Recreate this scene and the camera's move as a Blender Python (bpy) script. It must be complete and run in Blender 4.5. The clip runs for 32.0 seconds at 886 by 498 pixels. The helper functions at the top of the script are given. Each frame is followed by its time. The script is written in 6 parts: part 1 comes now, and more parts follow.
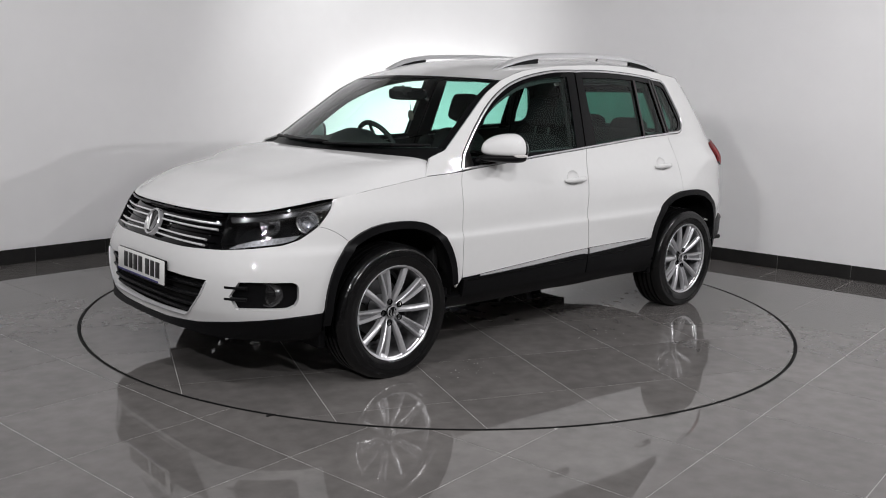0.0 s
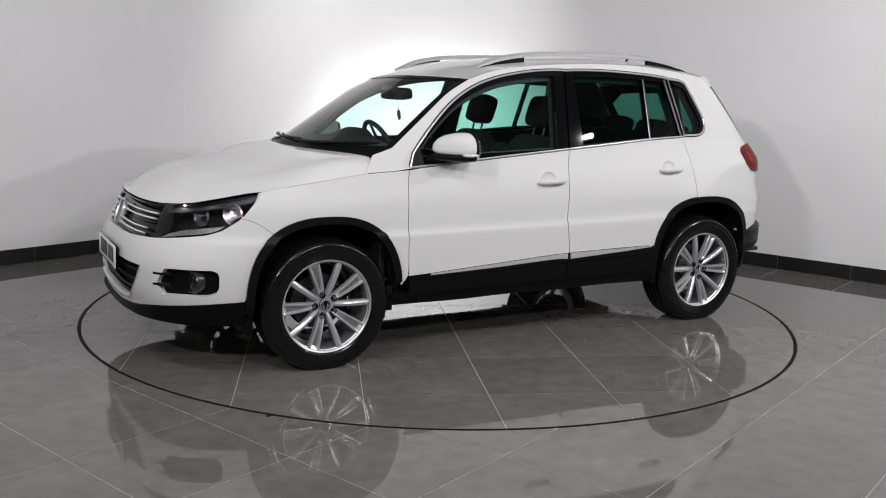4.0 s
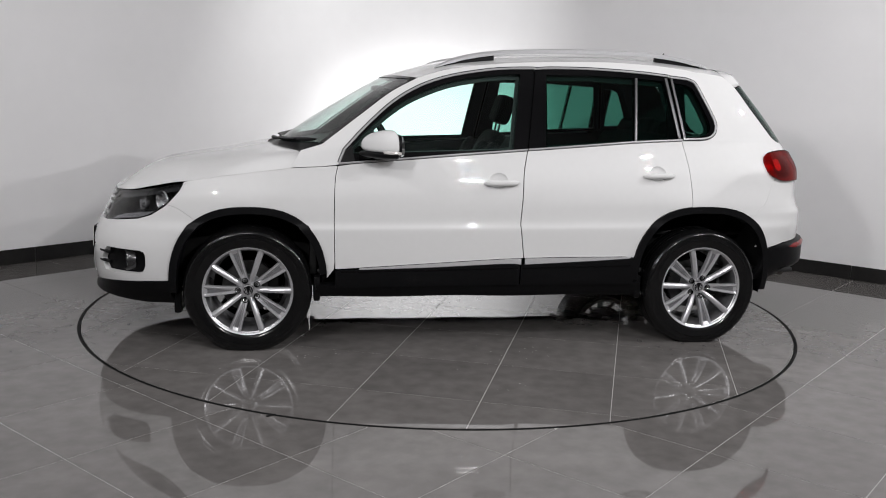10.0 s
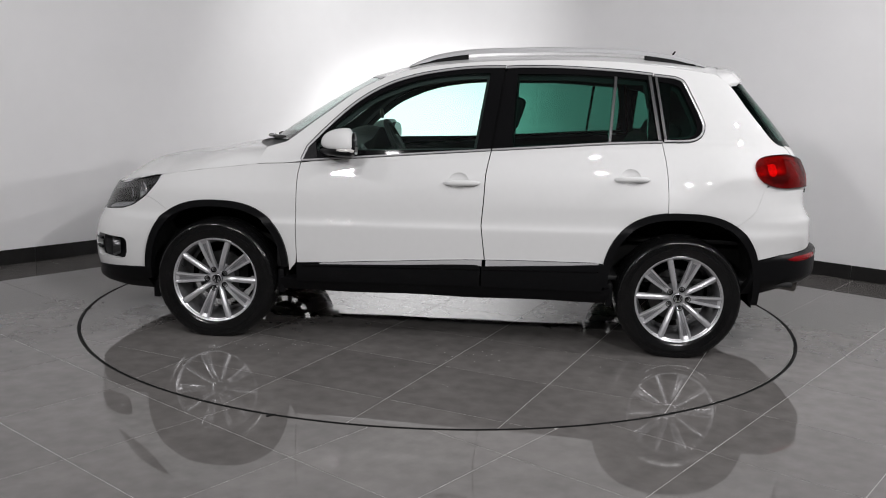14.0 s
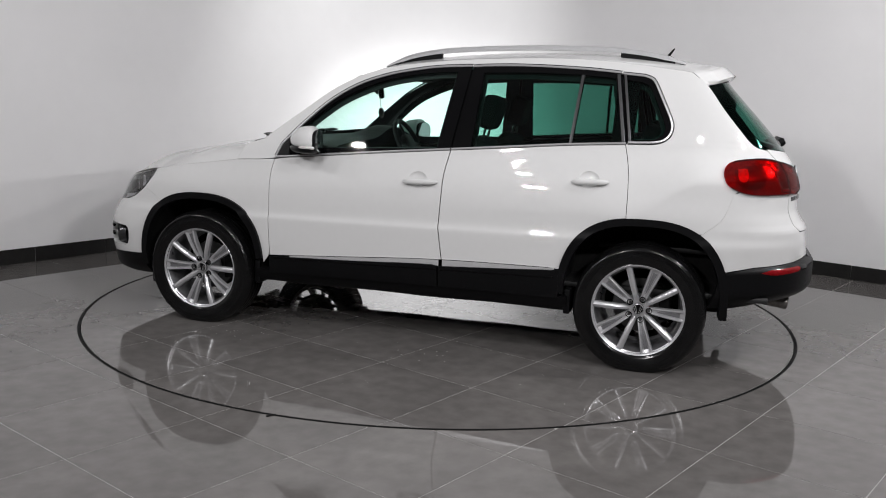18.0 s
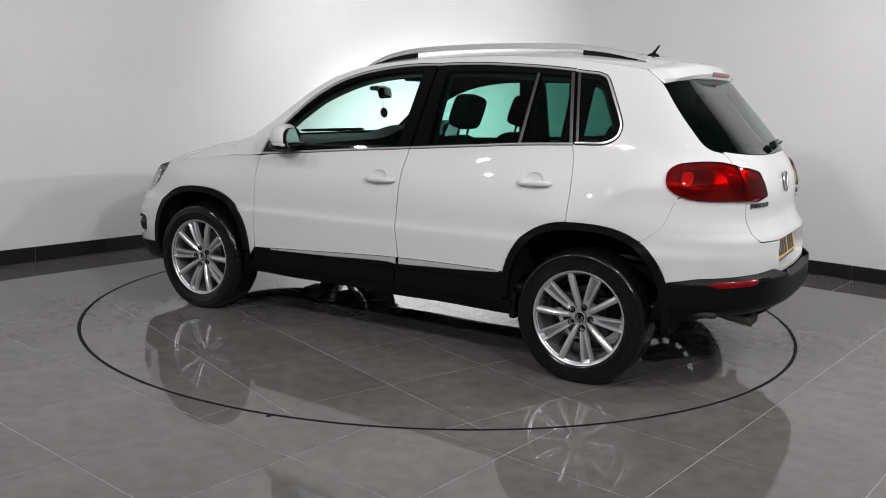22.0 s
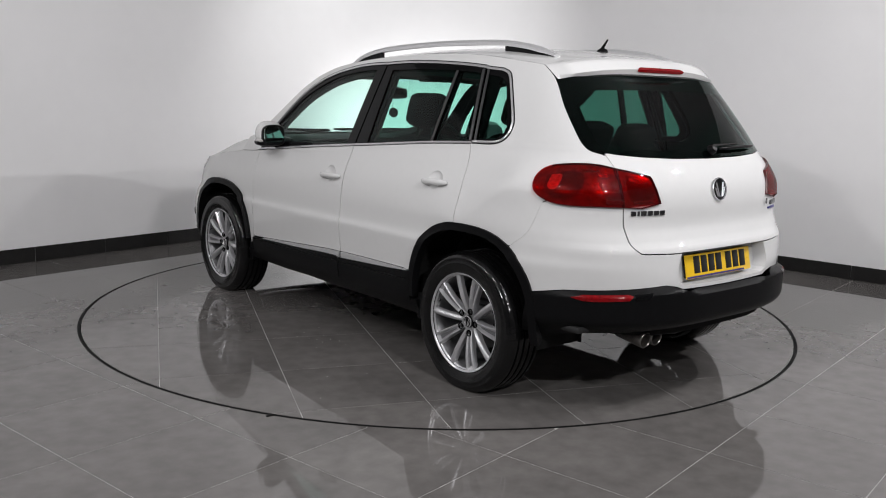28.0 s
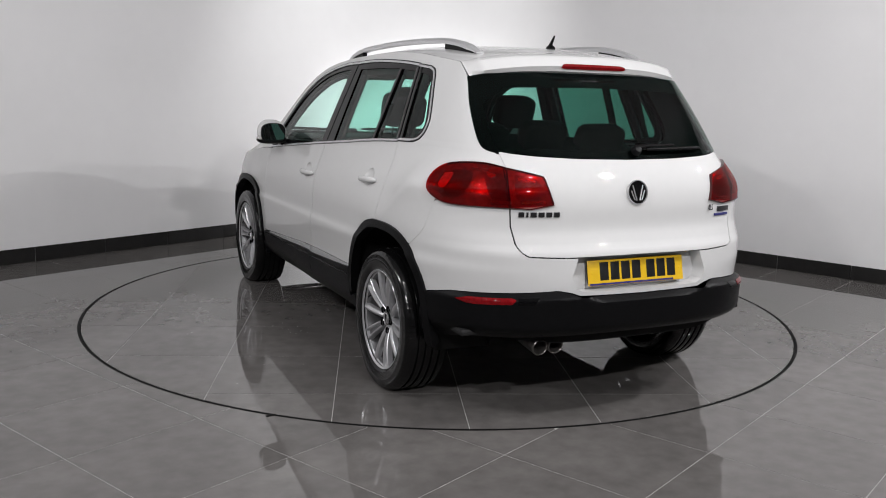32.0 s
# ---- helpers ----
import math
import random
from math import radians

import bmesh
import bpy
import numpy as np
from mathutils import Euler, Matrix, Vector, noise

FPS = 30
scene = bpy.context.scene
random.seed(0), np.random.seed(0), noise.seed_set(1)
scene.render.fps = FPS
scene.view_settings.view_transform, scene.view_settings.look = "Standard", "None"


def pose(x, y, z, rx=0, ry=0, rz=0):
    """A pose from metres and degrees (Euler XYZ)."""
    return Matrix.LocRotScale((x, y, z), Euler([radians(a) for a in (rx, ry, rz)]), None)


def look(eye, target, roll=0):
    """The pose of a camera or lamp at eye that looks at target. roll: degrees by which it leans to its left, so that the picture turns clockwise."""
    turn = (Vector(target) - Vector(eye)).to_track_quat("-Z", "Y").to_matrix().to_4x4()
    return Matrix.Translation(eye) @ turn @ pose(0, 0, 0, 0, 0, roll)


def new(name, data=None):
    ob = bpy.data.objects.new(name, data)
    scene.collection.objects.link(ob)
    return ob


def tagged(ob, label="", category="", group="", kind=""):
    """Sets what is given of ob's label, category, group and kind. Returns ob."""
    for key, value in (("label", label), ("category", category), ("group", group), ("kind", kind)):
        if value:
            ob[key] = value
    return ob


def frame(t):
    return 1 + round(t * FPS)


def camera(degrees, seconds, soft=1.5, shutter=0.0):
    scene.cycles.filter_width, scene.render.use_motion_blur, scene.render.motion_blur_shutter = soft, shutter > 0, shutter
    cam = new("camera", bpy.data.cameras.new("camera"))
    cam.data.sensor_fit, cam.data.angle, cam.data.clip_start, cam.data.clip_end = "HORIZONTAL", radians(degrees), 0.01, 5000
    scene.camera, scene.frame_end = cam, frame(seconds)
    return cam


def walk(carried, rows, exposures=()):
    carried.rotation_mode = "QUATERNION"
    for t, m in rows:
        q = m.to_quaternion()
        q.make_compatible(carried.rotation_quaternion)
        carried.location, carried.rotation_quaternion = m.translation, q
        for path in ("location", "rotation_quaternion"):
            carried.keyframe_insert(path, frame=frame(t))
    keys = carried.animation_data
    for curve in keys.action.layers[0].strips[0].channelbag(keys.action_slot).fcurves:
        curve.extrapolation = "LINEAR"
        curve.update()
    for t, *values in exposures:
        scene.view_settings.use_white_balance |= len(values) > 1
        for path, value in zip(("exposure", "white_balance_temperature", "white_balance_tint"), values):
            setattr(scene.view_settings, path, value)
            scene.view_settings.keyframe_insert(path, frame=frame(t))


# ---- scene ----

# ---------------- camera ----------------
cam = camera(53.15, 32.0, soft=1.0)
EYE = Vector((0.0, -5.863, 1.424))
YAW, PITCH, ROLL = 0.0031, -0.1758, 1.696
AIM = EYE + Vector((math.sin(YAW) * math.cos(PITCH), math.cos(YAW) * math.cos(PITCH), math.sin(PITCH)))
walk(cam, [(0.0, look(EYE, AIM, ROLL)), (32.0, look(EYE, AIM, ROLL))])

# the turntable: start angle, speed, and the car's offset from the pivot
TURN0, TURN_RATE = 222.41, -3.3229
PIVOT_X, PIVOT_Y = 0.0902, -0.1071
DISC_R = 2.253
ROOM = 50.4          # the room's axes against the world's, degrees
WALL_A, WALL_B = 3.14, 3.155
CEIL = 3.5

# ---------------- light ----------------
world = bpy.data.worlds.new("world")
scene.world = world
world.use_nodes = True
world.node_tree.nodes["Background"].inputs[0].default_value = (0.5, 0.5, 0.52, 1)
world.node_tree.nodes["Background"].inputs[1].default_value = 0.02


def area(name, eye, target, sx, sy, watts, colour=(1.0, 0.985, 1.0), spread=180):
    d = bpy.data.lights.new(name, "AREA")
    d.shape, d.size, d.size_y, d.energy, d.color, d.spread = "RECTANGLE", sx, sy, watts, colour, radians(spread)
    ob = new(name, d)
    ob.matrix_world = look(eye, target)
    return ob


def spot(name, eye, target, watts, angle, blend, radius=0.15):
    d = bpy.data.lights.new(name, "SPOT")
    d.energy, d.spot_size, d.spot_blend, d.shadow_soft_size = watts, radians(angle), blend, radius
    ob = new(name, d)
    ob.matrix_world = look(eye, target)
    return ob


# ceiling floods in an arc before the car, and one spot thrown on the corner behind it
for lx, ly, watts in ((-3.6, -1.8, 14), (-2.4, -2.65, 14), (-0.9, -3.35, 14), (1.1, -3.4, 16), (2.8, -2.6, 29), (3.9, -1.3, 48)):
    area("flood_light", (lx, ly, 2.83), (lx * 0.15, 0.1, 0.5), 0.11, 0.045, watts)
for lx, watts in ((-1.9, 56), (1.9, 70)):
    area("far_flood_light", (lx, -5.5, 2.95), (0, 0, 0.4), 0.25, 0.05, watts)
spot("corner_spot_light", (-0.05, 1.3, 3.0), (-0.25, 4.1, 0.30), 620, 48, 1.0, 0.42)
spot("corner_down_light", (-0.05, 2.3, 2.9), (-0.20, 3.3, 0.0), 250, 78, 1.0, 0.25)
spot("corner_wash_light", (-0.05, 1.3, 3.3), (-0.75, 4.2, 1.0), 150, 98, 1.0)
scene.view_settings.exposure = 0.0

# ---------------- materials ----------------


def material(name, colour, rough=0.5, metal=0.0, coat=0.0, grain=0.0, grain_scale=40.0, bump=0.0, bump_scale=200.0, ior=1.5, stain=0.0, stain_scale=3.0, spec=0.5):
    m = bpy.data.materials.new(name)
    m.use_nodes = True
    nt = m.node_tree
    b = nt.nodes["Principled BSDF"]
    b.inputs["Base Color"].default_value = (*colour, 1)
    b.inputs["Roughness"].default_value = rough
    b.inputs["Metallic"].default_value = metal
    b.inputs["IOR"].default_value = ior
    b.inputs["Specular IOR Level"].default_value = spec
    b.inputs["Coat Weight"].default_value = coat
    b.inputs["Coat Roughness"].default_value = 0.014
    tc = nt.nodes.new("ShaderNodeTexCoord")
    last = None
    if grain or stain:
        for amount, scale in ((grain, grain_scale), (stain, stain_scale)):
            if not amount:
                continue
            n = nt.nodes.new("ShaderNodeTexNoise")
            n.inputs["Scale"].default_value, n.inputs["Detail"].default_value = scale, 5
            nt.links.new(tc.outputs["Object"], n.inputs["Vector"])
            r = nt.nodes.new("ShaderNodeMapRange")
            r.inputs["From Min"].default_value, r.inputs["From Max"].default_value = 0.3, 0.7
            r.inputs["To Min"].default_value, r.inputs["To Max"].default_value = 1 - amount, 1 + amount
            nt.links.new(n.outputs["Fac"], r.inputs["Value"])
            mul = nt.nodes.new("ShaderNodeMix")
            mul.data_type, mul.blend_type = "RGBA", "MULTIPLY"
            mul.inputs["Factor"].default_value = 1.0
            if last:
                nt.links.new(last, mul.inputs["A"])
            else:
                mul.inputs["A"].default_value = (*colour, 1)
            nt.links.new(r.outputs["Result"], mul.inputs["B"])
            last = mul.outputs["Result"]
        nt.links.new(last, b.inputs["Base Color"])
    if bump:
        n = nt.nodes.new("ShaderNodeTexNoise")
        n.inputs["Scale"].default_value, n.inputs["Detail"].default_value = bump_scale, 3
        nt.links.new(tc.outputs["Object"], n.inputs["Vector"])
        bn = nt.nodes.new("ShaderNodeBump")
        bn.inputs["Strength"].default_value, bn.inputs["Distance"].default_value = bump, 0.002
        nt.links.new(n.outputs["Fac"], bn.inputs["Height"])
        nt.links.new(bn.outputs["Normal"], b.inputs["Normal"])
    return m


def glass(name, tint, base=0.032, rough=0.0, top=1.0):
    """A thin tinted pane: clear light through it, mirror gloss on it that grows towards grazing angles."""
    m = bpy.data.materials.new(name)
    m.use_nodes = True
    nt = m.node_tree
    nt.nodes.remove(nt.nodes["Principled BSDF"])
    t = nt.nodes.new("ShaderNodeBsdfTransparent")
    t.inputs["Color"].default_value = (*tint, 1)
    g = nt.nodes.new("ShaderNodeBsdfGlossy")
    g.inputs["Roughness"].default_value = rough
    lw = nt.nodes.new("ShaderNodeLayerWeight")
    lw.inputs["Blend"].default_value = 0.5
    pw = nt.nodes.new("ShaderNodeMath")
    pw.operation, pw.inputs[1].default_value = "POWER", 5.0
    ma = nt.nodes.new("ShaderNodeMath")
    ma.operation, ma.inputs[1].default_value, ma.inputs[2].default_value = "MULTIPLY_ADD", top - base, base
    mix = nt.nodes.new("ShaderNodeMixShader")
    nt.links.new(lw.outputs["Facing"], pw.inputs[0])
    nt.links.new(pw.outputs[0], ma.inputs[0])
    nt.links.new(ma.outputs[0], mix.inputs[0])
    nt.links.new(t.outputs[0], mix.inputs[1])
    nt.links.new(g.outputs[0], mix.inputs[2])
    nt.links.new(mix.outputs[0], nt.nodes["Material Output"].inputs["Surface"])
    return m


def tile_material(name):
    """Polished grey porcelain: cloudy body, slight change from tile to tile, mirror gloss with faint smears."""
    m = material(name, (0.137, 0.129, 0.1245), rough=0.06, grain=0.13, grain_scale=11, stain=0.14, stain_scale=1.6)
    nt = m.node_tree
    b = nt.nodes["Principled BSDF"]
    tc = nt.nodes.new("ShaderNodeTexCoord")
    n = nt.nodes.new("ShaderNodeTexNoise")
    n.inputs["Scale"].default_value, n.inputs["Detail"].default_value = 2.2, 6
    nt.links.new(tc.outputs["Object"], n.inputs["Vector"])
    r = nt.nodes.new("ShaderNodeMapRange")
    r.inputs["From Min"].default_value, r.inputs["From Max"].default_value = 0.35, 0.75
    r.inputs["To Min"].default_value, r.inputs["To Max"].default_value = 0.012, 0.055
    nt.links.new(n.outputs["Fac"], r.inputs["Value"])
    nt.links.new(r.outputs["Result"], b.inputs["Roughness"])
    old = b.inputs["Base Color"].links[0].from_socket
    oi = nt.nodes.new("ShaderNodeObjectInfo")
    r2 = nt.nodes.new("ShaderNodeMapRange")
    r2.inputs["To Min"].default_value, r2.inputs["To Max"].default_value = 0.93, 1.06
    nt.links.new(oi.outputs["Random"], r2.inputs["Value"])
    mul = nt.nodes.new("ShaderNodeMix")
    mul.data_type, mul.blend_type = "RGBA", "MULTIPLY"
    mul.inputs["Factor"].default_value = 1.0
    nt.links.new(old, mul.inputs["A"])
    nt.links.new(r2.outputs["Result"], mul.inputs["B"])
    nt.links.new(mul.outputs["Result"], b.inputs["Base Color"])
    return m


M_PAINT = material("white_paint", (0.615, 0.615, 0.612), rough=0.5, coat=1.0, grain=0.008, grain_scale=30, spec=0.08)
M_BLACK = material("black_plastic", (0.0045, 0.0045, 0.005), rough=0.38, spec=0.11, grain=0.15, grain_scale=60, bump=0.15, bump_scale=900)
M_GLOSSBLACK = material("gloss_black", (0.003, 0.003, 0.0034), rough=0.04, spec=0.21)
M_DARK = material("underbody_black", (0.009, 0.009, 0.009), rough=0.75, spec=0.15, grain=0.3, grain_scale=14)
M_CHROME = material("chrome", (0.66, 0.66, 0.67), rough=0.20, metal=0.72)
M_SATIN = material("satin_aluminium", (0.70, 0.70, 0.71), rough=0.32, metal=0.55, grain=0.03, grain_scale=90)
M_ALLOY = material("alloy_silver", (0.58, 0.58, 0.595), rough=0.30, metal=0.62, coat=0.25, grain=0.04, grain_scale=50)
M_RUBBER = material("tyre_rubber", (0.0040, 0.0040, 0.0042), rough=0.17, spec=0.40, grain=0.25, grain_scale=25, bump=0.14, bump_scale=120)
M_STEEL = material("brake_steel", (0.13, 0.13, 0.13), rough=0.42, metal=1.0, grain=0.15, grain_scale=40)
M_GLASS = glass("clear_green_glass", (0.71, 0.89, 0.84))
M_PRIVACY = glass("privacy_glass", (0.23, 0.47, 0.40))
M_SCREEN = glass("windscreen_glass", (0.80, 0.935, 0.895))
M_LENS = glass("clear_lens", (0.93, 0.94, 0.95), base=0.085)
M_REDLENS = glass("red_lens", (0.66, 0.014, 0.017), base=0.04, top=0.4)
M_REDREFL = material("red_reflector", (0.17, 0.003, 0.005), rough=0.12, spec=0.4, grain=0.3, grain_scale=60)
M_LAMPBACK = material("lamp_back", (0.36, 0.30, 0.30), rough=0.22, metal=0.55, grain=0.35, grain_scale=45, bump=0.5, bump_scale=130)
M_DARKRED = material("deep_red_lens", (0.15, 0.003, 0.004), rough=0.08, coat=0.3, grain=0.25, grain_scale=30)
M_CLOTH = material("dark_seat_cloth", (0.007, 0.007, 0.0073), rough=0.9, grain=0.2, grain_scale=200, bump=0.08, bump_scale=900)
M_TRIM = material("charcoal_trim", (0.009, 0.009, 0.0094), rough=0.6, grain=0.2, grain_scale=80, bump=0.15, bump_scale=600)
M_LINING = material("dark_headlining", (0.05, 0.05, 0.051), rough=0.95, grain=0.15, grain_scale=60)
M_MIRROR = material("mirror_glass", (0.75, 0.80, 0.80), rough=0.01, metal=1.0)
M_PLATE_W = material("white_plate", (0.78, 0.78, 0.76), rough=0.3, grain=0.02, grain_scale=40)
M_PLATE_Y = material("yellow_plate", (0.80, 0.50, 0.02), rough=0.3, grain=0.03, grain_scale=40)
M_INK = material("black_ink", (0.01, 0.01, 0.01), rough=0.4)
M_BLUE = material("blue_strip", (0.03, 0.03, 0.16), rough=0.4)
M_TILE = tile_material("polished_tile")
M_GROUT = material("pale_grout", (0.40, 0.39, 0.38), rough=0.6, grain=0.25, grain_scale=60, stain=0.3, stain_scale=5)
M_SKIRT = material("dark_skirting_tile", (0.017, 0.0165, 0.016), rough=0.28, grain=0.15, grain_scale=16, stain=0.12, stain_scale=4)
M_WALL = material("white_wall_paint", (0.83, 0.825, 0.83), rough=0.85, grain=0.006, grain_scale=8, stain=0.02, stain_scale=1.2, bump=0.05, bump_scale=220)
# unseen ceiling: darkened to keep bounced light off the upward surfaces
M_CEIL = material("low_bounce_ceiling", (0.27, 0.27, 0.272), rough=0.9, grain=0.02, grain_scale=5)
# unseen back walls: grey only to hold down bounced and mirrored light
M_BACKWALL = material("low_bounce_wall", (0.44, 0.44, 0.445), rough=0.9, grain=0.04, grain_scale=4)
M_RING = material("ring_rubber", (0.008, 0.008, 0.008), rough=0.7, spec=0.08, grain=0.3, grain_scale=30)

# ---------------- mesh tools ----------------


def mesh_from(name, verts, faces, mat, sharp=35, smooth=True):
    me = bpy.data.meshes.new(name)
    me.from_pydata([tuple(map(float, v)) for v in verts], [], [tuple(map(int, f)) for f in faces])
    me.materials.append(mat)
    if smooth:
        me.polygons.foreach_set("use_smooth", [True] * len(me.polygons))
        me.set_sharp_from_angle(angle=radians(sharp))
    me.update()
    return me


def part(name, me, parent=None, label="", m=None):
    ob = new(name, me)
    if parent is not None:
        ob.parent = parent
    if m is not None:
        ob.matrix_basis = m
    if label:
        ob["label"] = label
    return ob


def bm_mesh(name, bm, mat, sharp=35, smooth=True):
    bmesh.ops.recalc_face_normals(bm, faces=bm.faces)
    me = bpy.data.meshes.new(name)
    bm.to_mesh(me)
    bm.free()
    me.materials.append(mat)
    if smooth:
        me.polygons.foreach_set("use_smooth", [True] * len(me.polygons))
        me.set_sharp_from_angle(angle=radians(sharp))
    return me


def mirrored(me, name):
    """The same mesh on the car's other side."""
    out = me.copy()
    out.name = name
    out.transform(Matrix.Diagonal((1, -1, 1, 1)))
    out.flip_normals()
    return out


def box(name, x0, x1, y0, y1, z0, z1, mat, bevel=0.004, segs=2):
    bm = bmesh.new()
    bmesh.ops.create_cube(bm, size=1)
    for v in bm.verts:
        v.co = Vector((x0 + (v.co.x + 0.5) * (x1 - x0), y0 + (v.co.y + 0.5) * (y1 - y0), z0 + (v.co.z + 0.5) * (z1 - z0)))
    if bevel:
        bmesh.ops.bevel(bm, geom=bm.edges[:], offset=bevel, segments=segs, profile=0.5, affect="EDGES")
    return bm_mesh(name, bm, mat)


def lathe(name, profile, mat, n=64, sharp=35):
    """Turn a profile of (radius, height along y) round the y axis."""
    vs, fs = [], []
    k = len(profile)
    for i in range(n):
        a = 2 * math.pi * i / n
        for r, y in profile:
            vs.append((r * math.cos(a), y, r * math.sin(a)))
    for i in range(n):
        j = (i + 1) % n
        for a in range(k - 1):
            fs.append((i * k + a, i * k + a + 1, j * k + a + 1, j * k + a))
    bm = bmesh.new()
    me = mesh_from(name, vs, fs, mat)
    bm.from_mesh(me)
    bmesh.ops.remove_doubles(bm, verts=bm.verts, dist=1e-6)
    bpy.data.meshes.remove(me)
    return bm_mesh(name, bm, mat, sharp)


def tube(name, pts, radius, mat, n=10, flat=1.0, closed=False):
    """A round or flattened bar along a line of points; radius may be one number or one per point."""
    pts = [Vector(p) for p in pts]
    vs, fs = [], []
    k = len(pts)
    up = Vector((0, 0, 1))
    for i, p in enumerate(pts):
        d = (pts[(i + 1) % k] - pts[i - 1]) if closed else (pts[min(i + 1, k - 1)] - pts[max(i - 1, 0)])
        d.normalize()
        s = d.cross(up)
        if s.length < 1e-4:
            s = Vector((1, 0, 0))
        s.normalize()
        u = s.cross(d)
        r = radius[i] if isinstance(radius, (list, tuple)) else radius
        for j in range(n):
            a = 2 * math.pi * j / n
            vs.append(p + s * (r * math.cos(a)) + u * (r * flat * math.sin(a)))
    for i in range(k if closed else k - 1):
        i2 = (i + 1) % k
        for j in range(n):
            fs.append((i * n + j, i * n + (j + 1) % n, i2 * n + (j + 1) % n, i2 * n + j))
    if not closed:
        fs.append(tuple(range(n))[::-1])
        fs.append(tuple((k - 1) * n + j for j in range(n)))
    return mesh_from(name, vs, fs, mat, 50)


def curve(pts, n=8):
    """A smooth line through a few points (Catmull-Rom)."""
    p = [np.array(q, float) for q in pts]
    p = [2 * p[0] - p[1]] + p + [2 * p[-1] - p[-2]]
    out = []
    for i in range(1, len(p) - 2):
        for k in range(n):
            t = k / n
            a, b, c, d = p[i - 1], p[i], p[i + 1], p[i + 2]
            out.append(0.5 * (2 * b + (c - a) * t + (2 * a - 5 * b + 4 * c - d) * t * t + (3 * b - a - 3 * c + d) * t ** 3))
    out.append(p[-2])
    return out


def table(pts):
    """A smooth function through a few (position, value) pairs."""
    xs = [a for a, b in pts]
    ys = [b for a, b in pts]
    m = []
    for i in range(len(xs)):
        a, b = max(i - 1, 0), min(i + 1, len(xs) - 1)
        m.append((ys[b] - ys[a]) / (xs[b] - xs[a]))

    def f(x):
        x = min(max(x, xs[0]), xs[-1])
        i = 0
        while i < len(xs) - 2 and x > xs[i + 1]:
            i += 1
        h = xs[i + 1] - xs[i]
        t = (x - xs[i]) / h
        return ((2 * t ** 3 - 3 * t * t + 1) * ys[i] + (t ** 3 - 2 * t * t + t) * h * m[i]
                + (3 * t * t - 2 * t ** 3) * ys[i + 1] + (t ** 3 - t * t) * h * m[i + 1])
    return f


def inside(P, poly):
    """Which of the points P lie in the polygon."""
    x, y = P[:, 0], P[:, 1]
    hit = np.zeros(len(P), bool)
    for (x1, y1), (x2, y2) in zip(poly, np.roll(poly, -1, axis=0)):
        if y1 == y2:
            continue
        c = ((y1 > y) != (y2 > y)) & (x < (x2 - x1) * (y - y1) / (y2 - y1) + x1)
        hit ^= c
    return hit


def nearest(P, poly):
    """The nearest place on the polygon's outline for each point, and its distance."""
    best = np.full(len(P), 1e9)
    spot_ = P.copy()
    for a, b in zip(poly, np.roll(poly, -1, axis=0)):
        d = b - a
        L = d @ d
        if L < 1e-14:
            continue
        t = np.clip(((P - a) @ d) / L, 0, 1)
        q = a + t[:, None] * d
        r = np.hypot(*(P - q).T)
        w = r < best
        best[w] = r[w]
        spot_[w] = q[w]
    return spot_, best


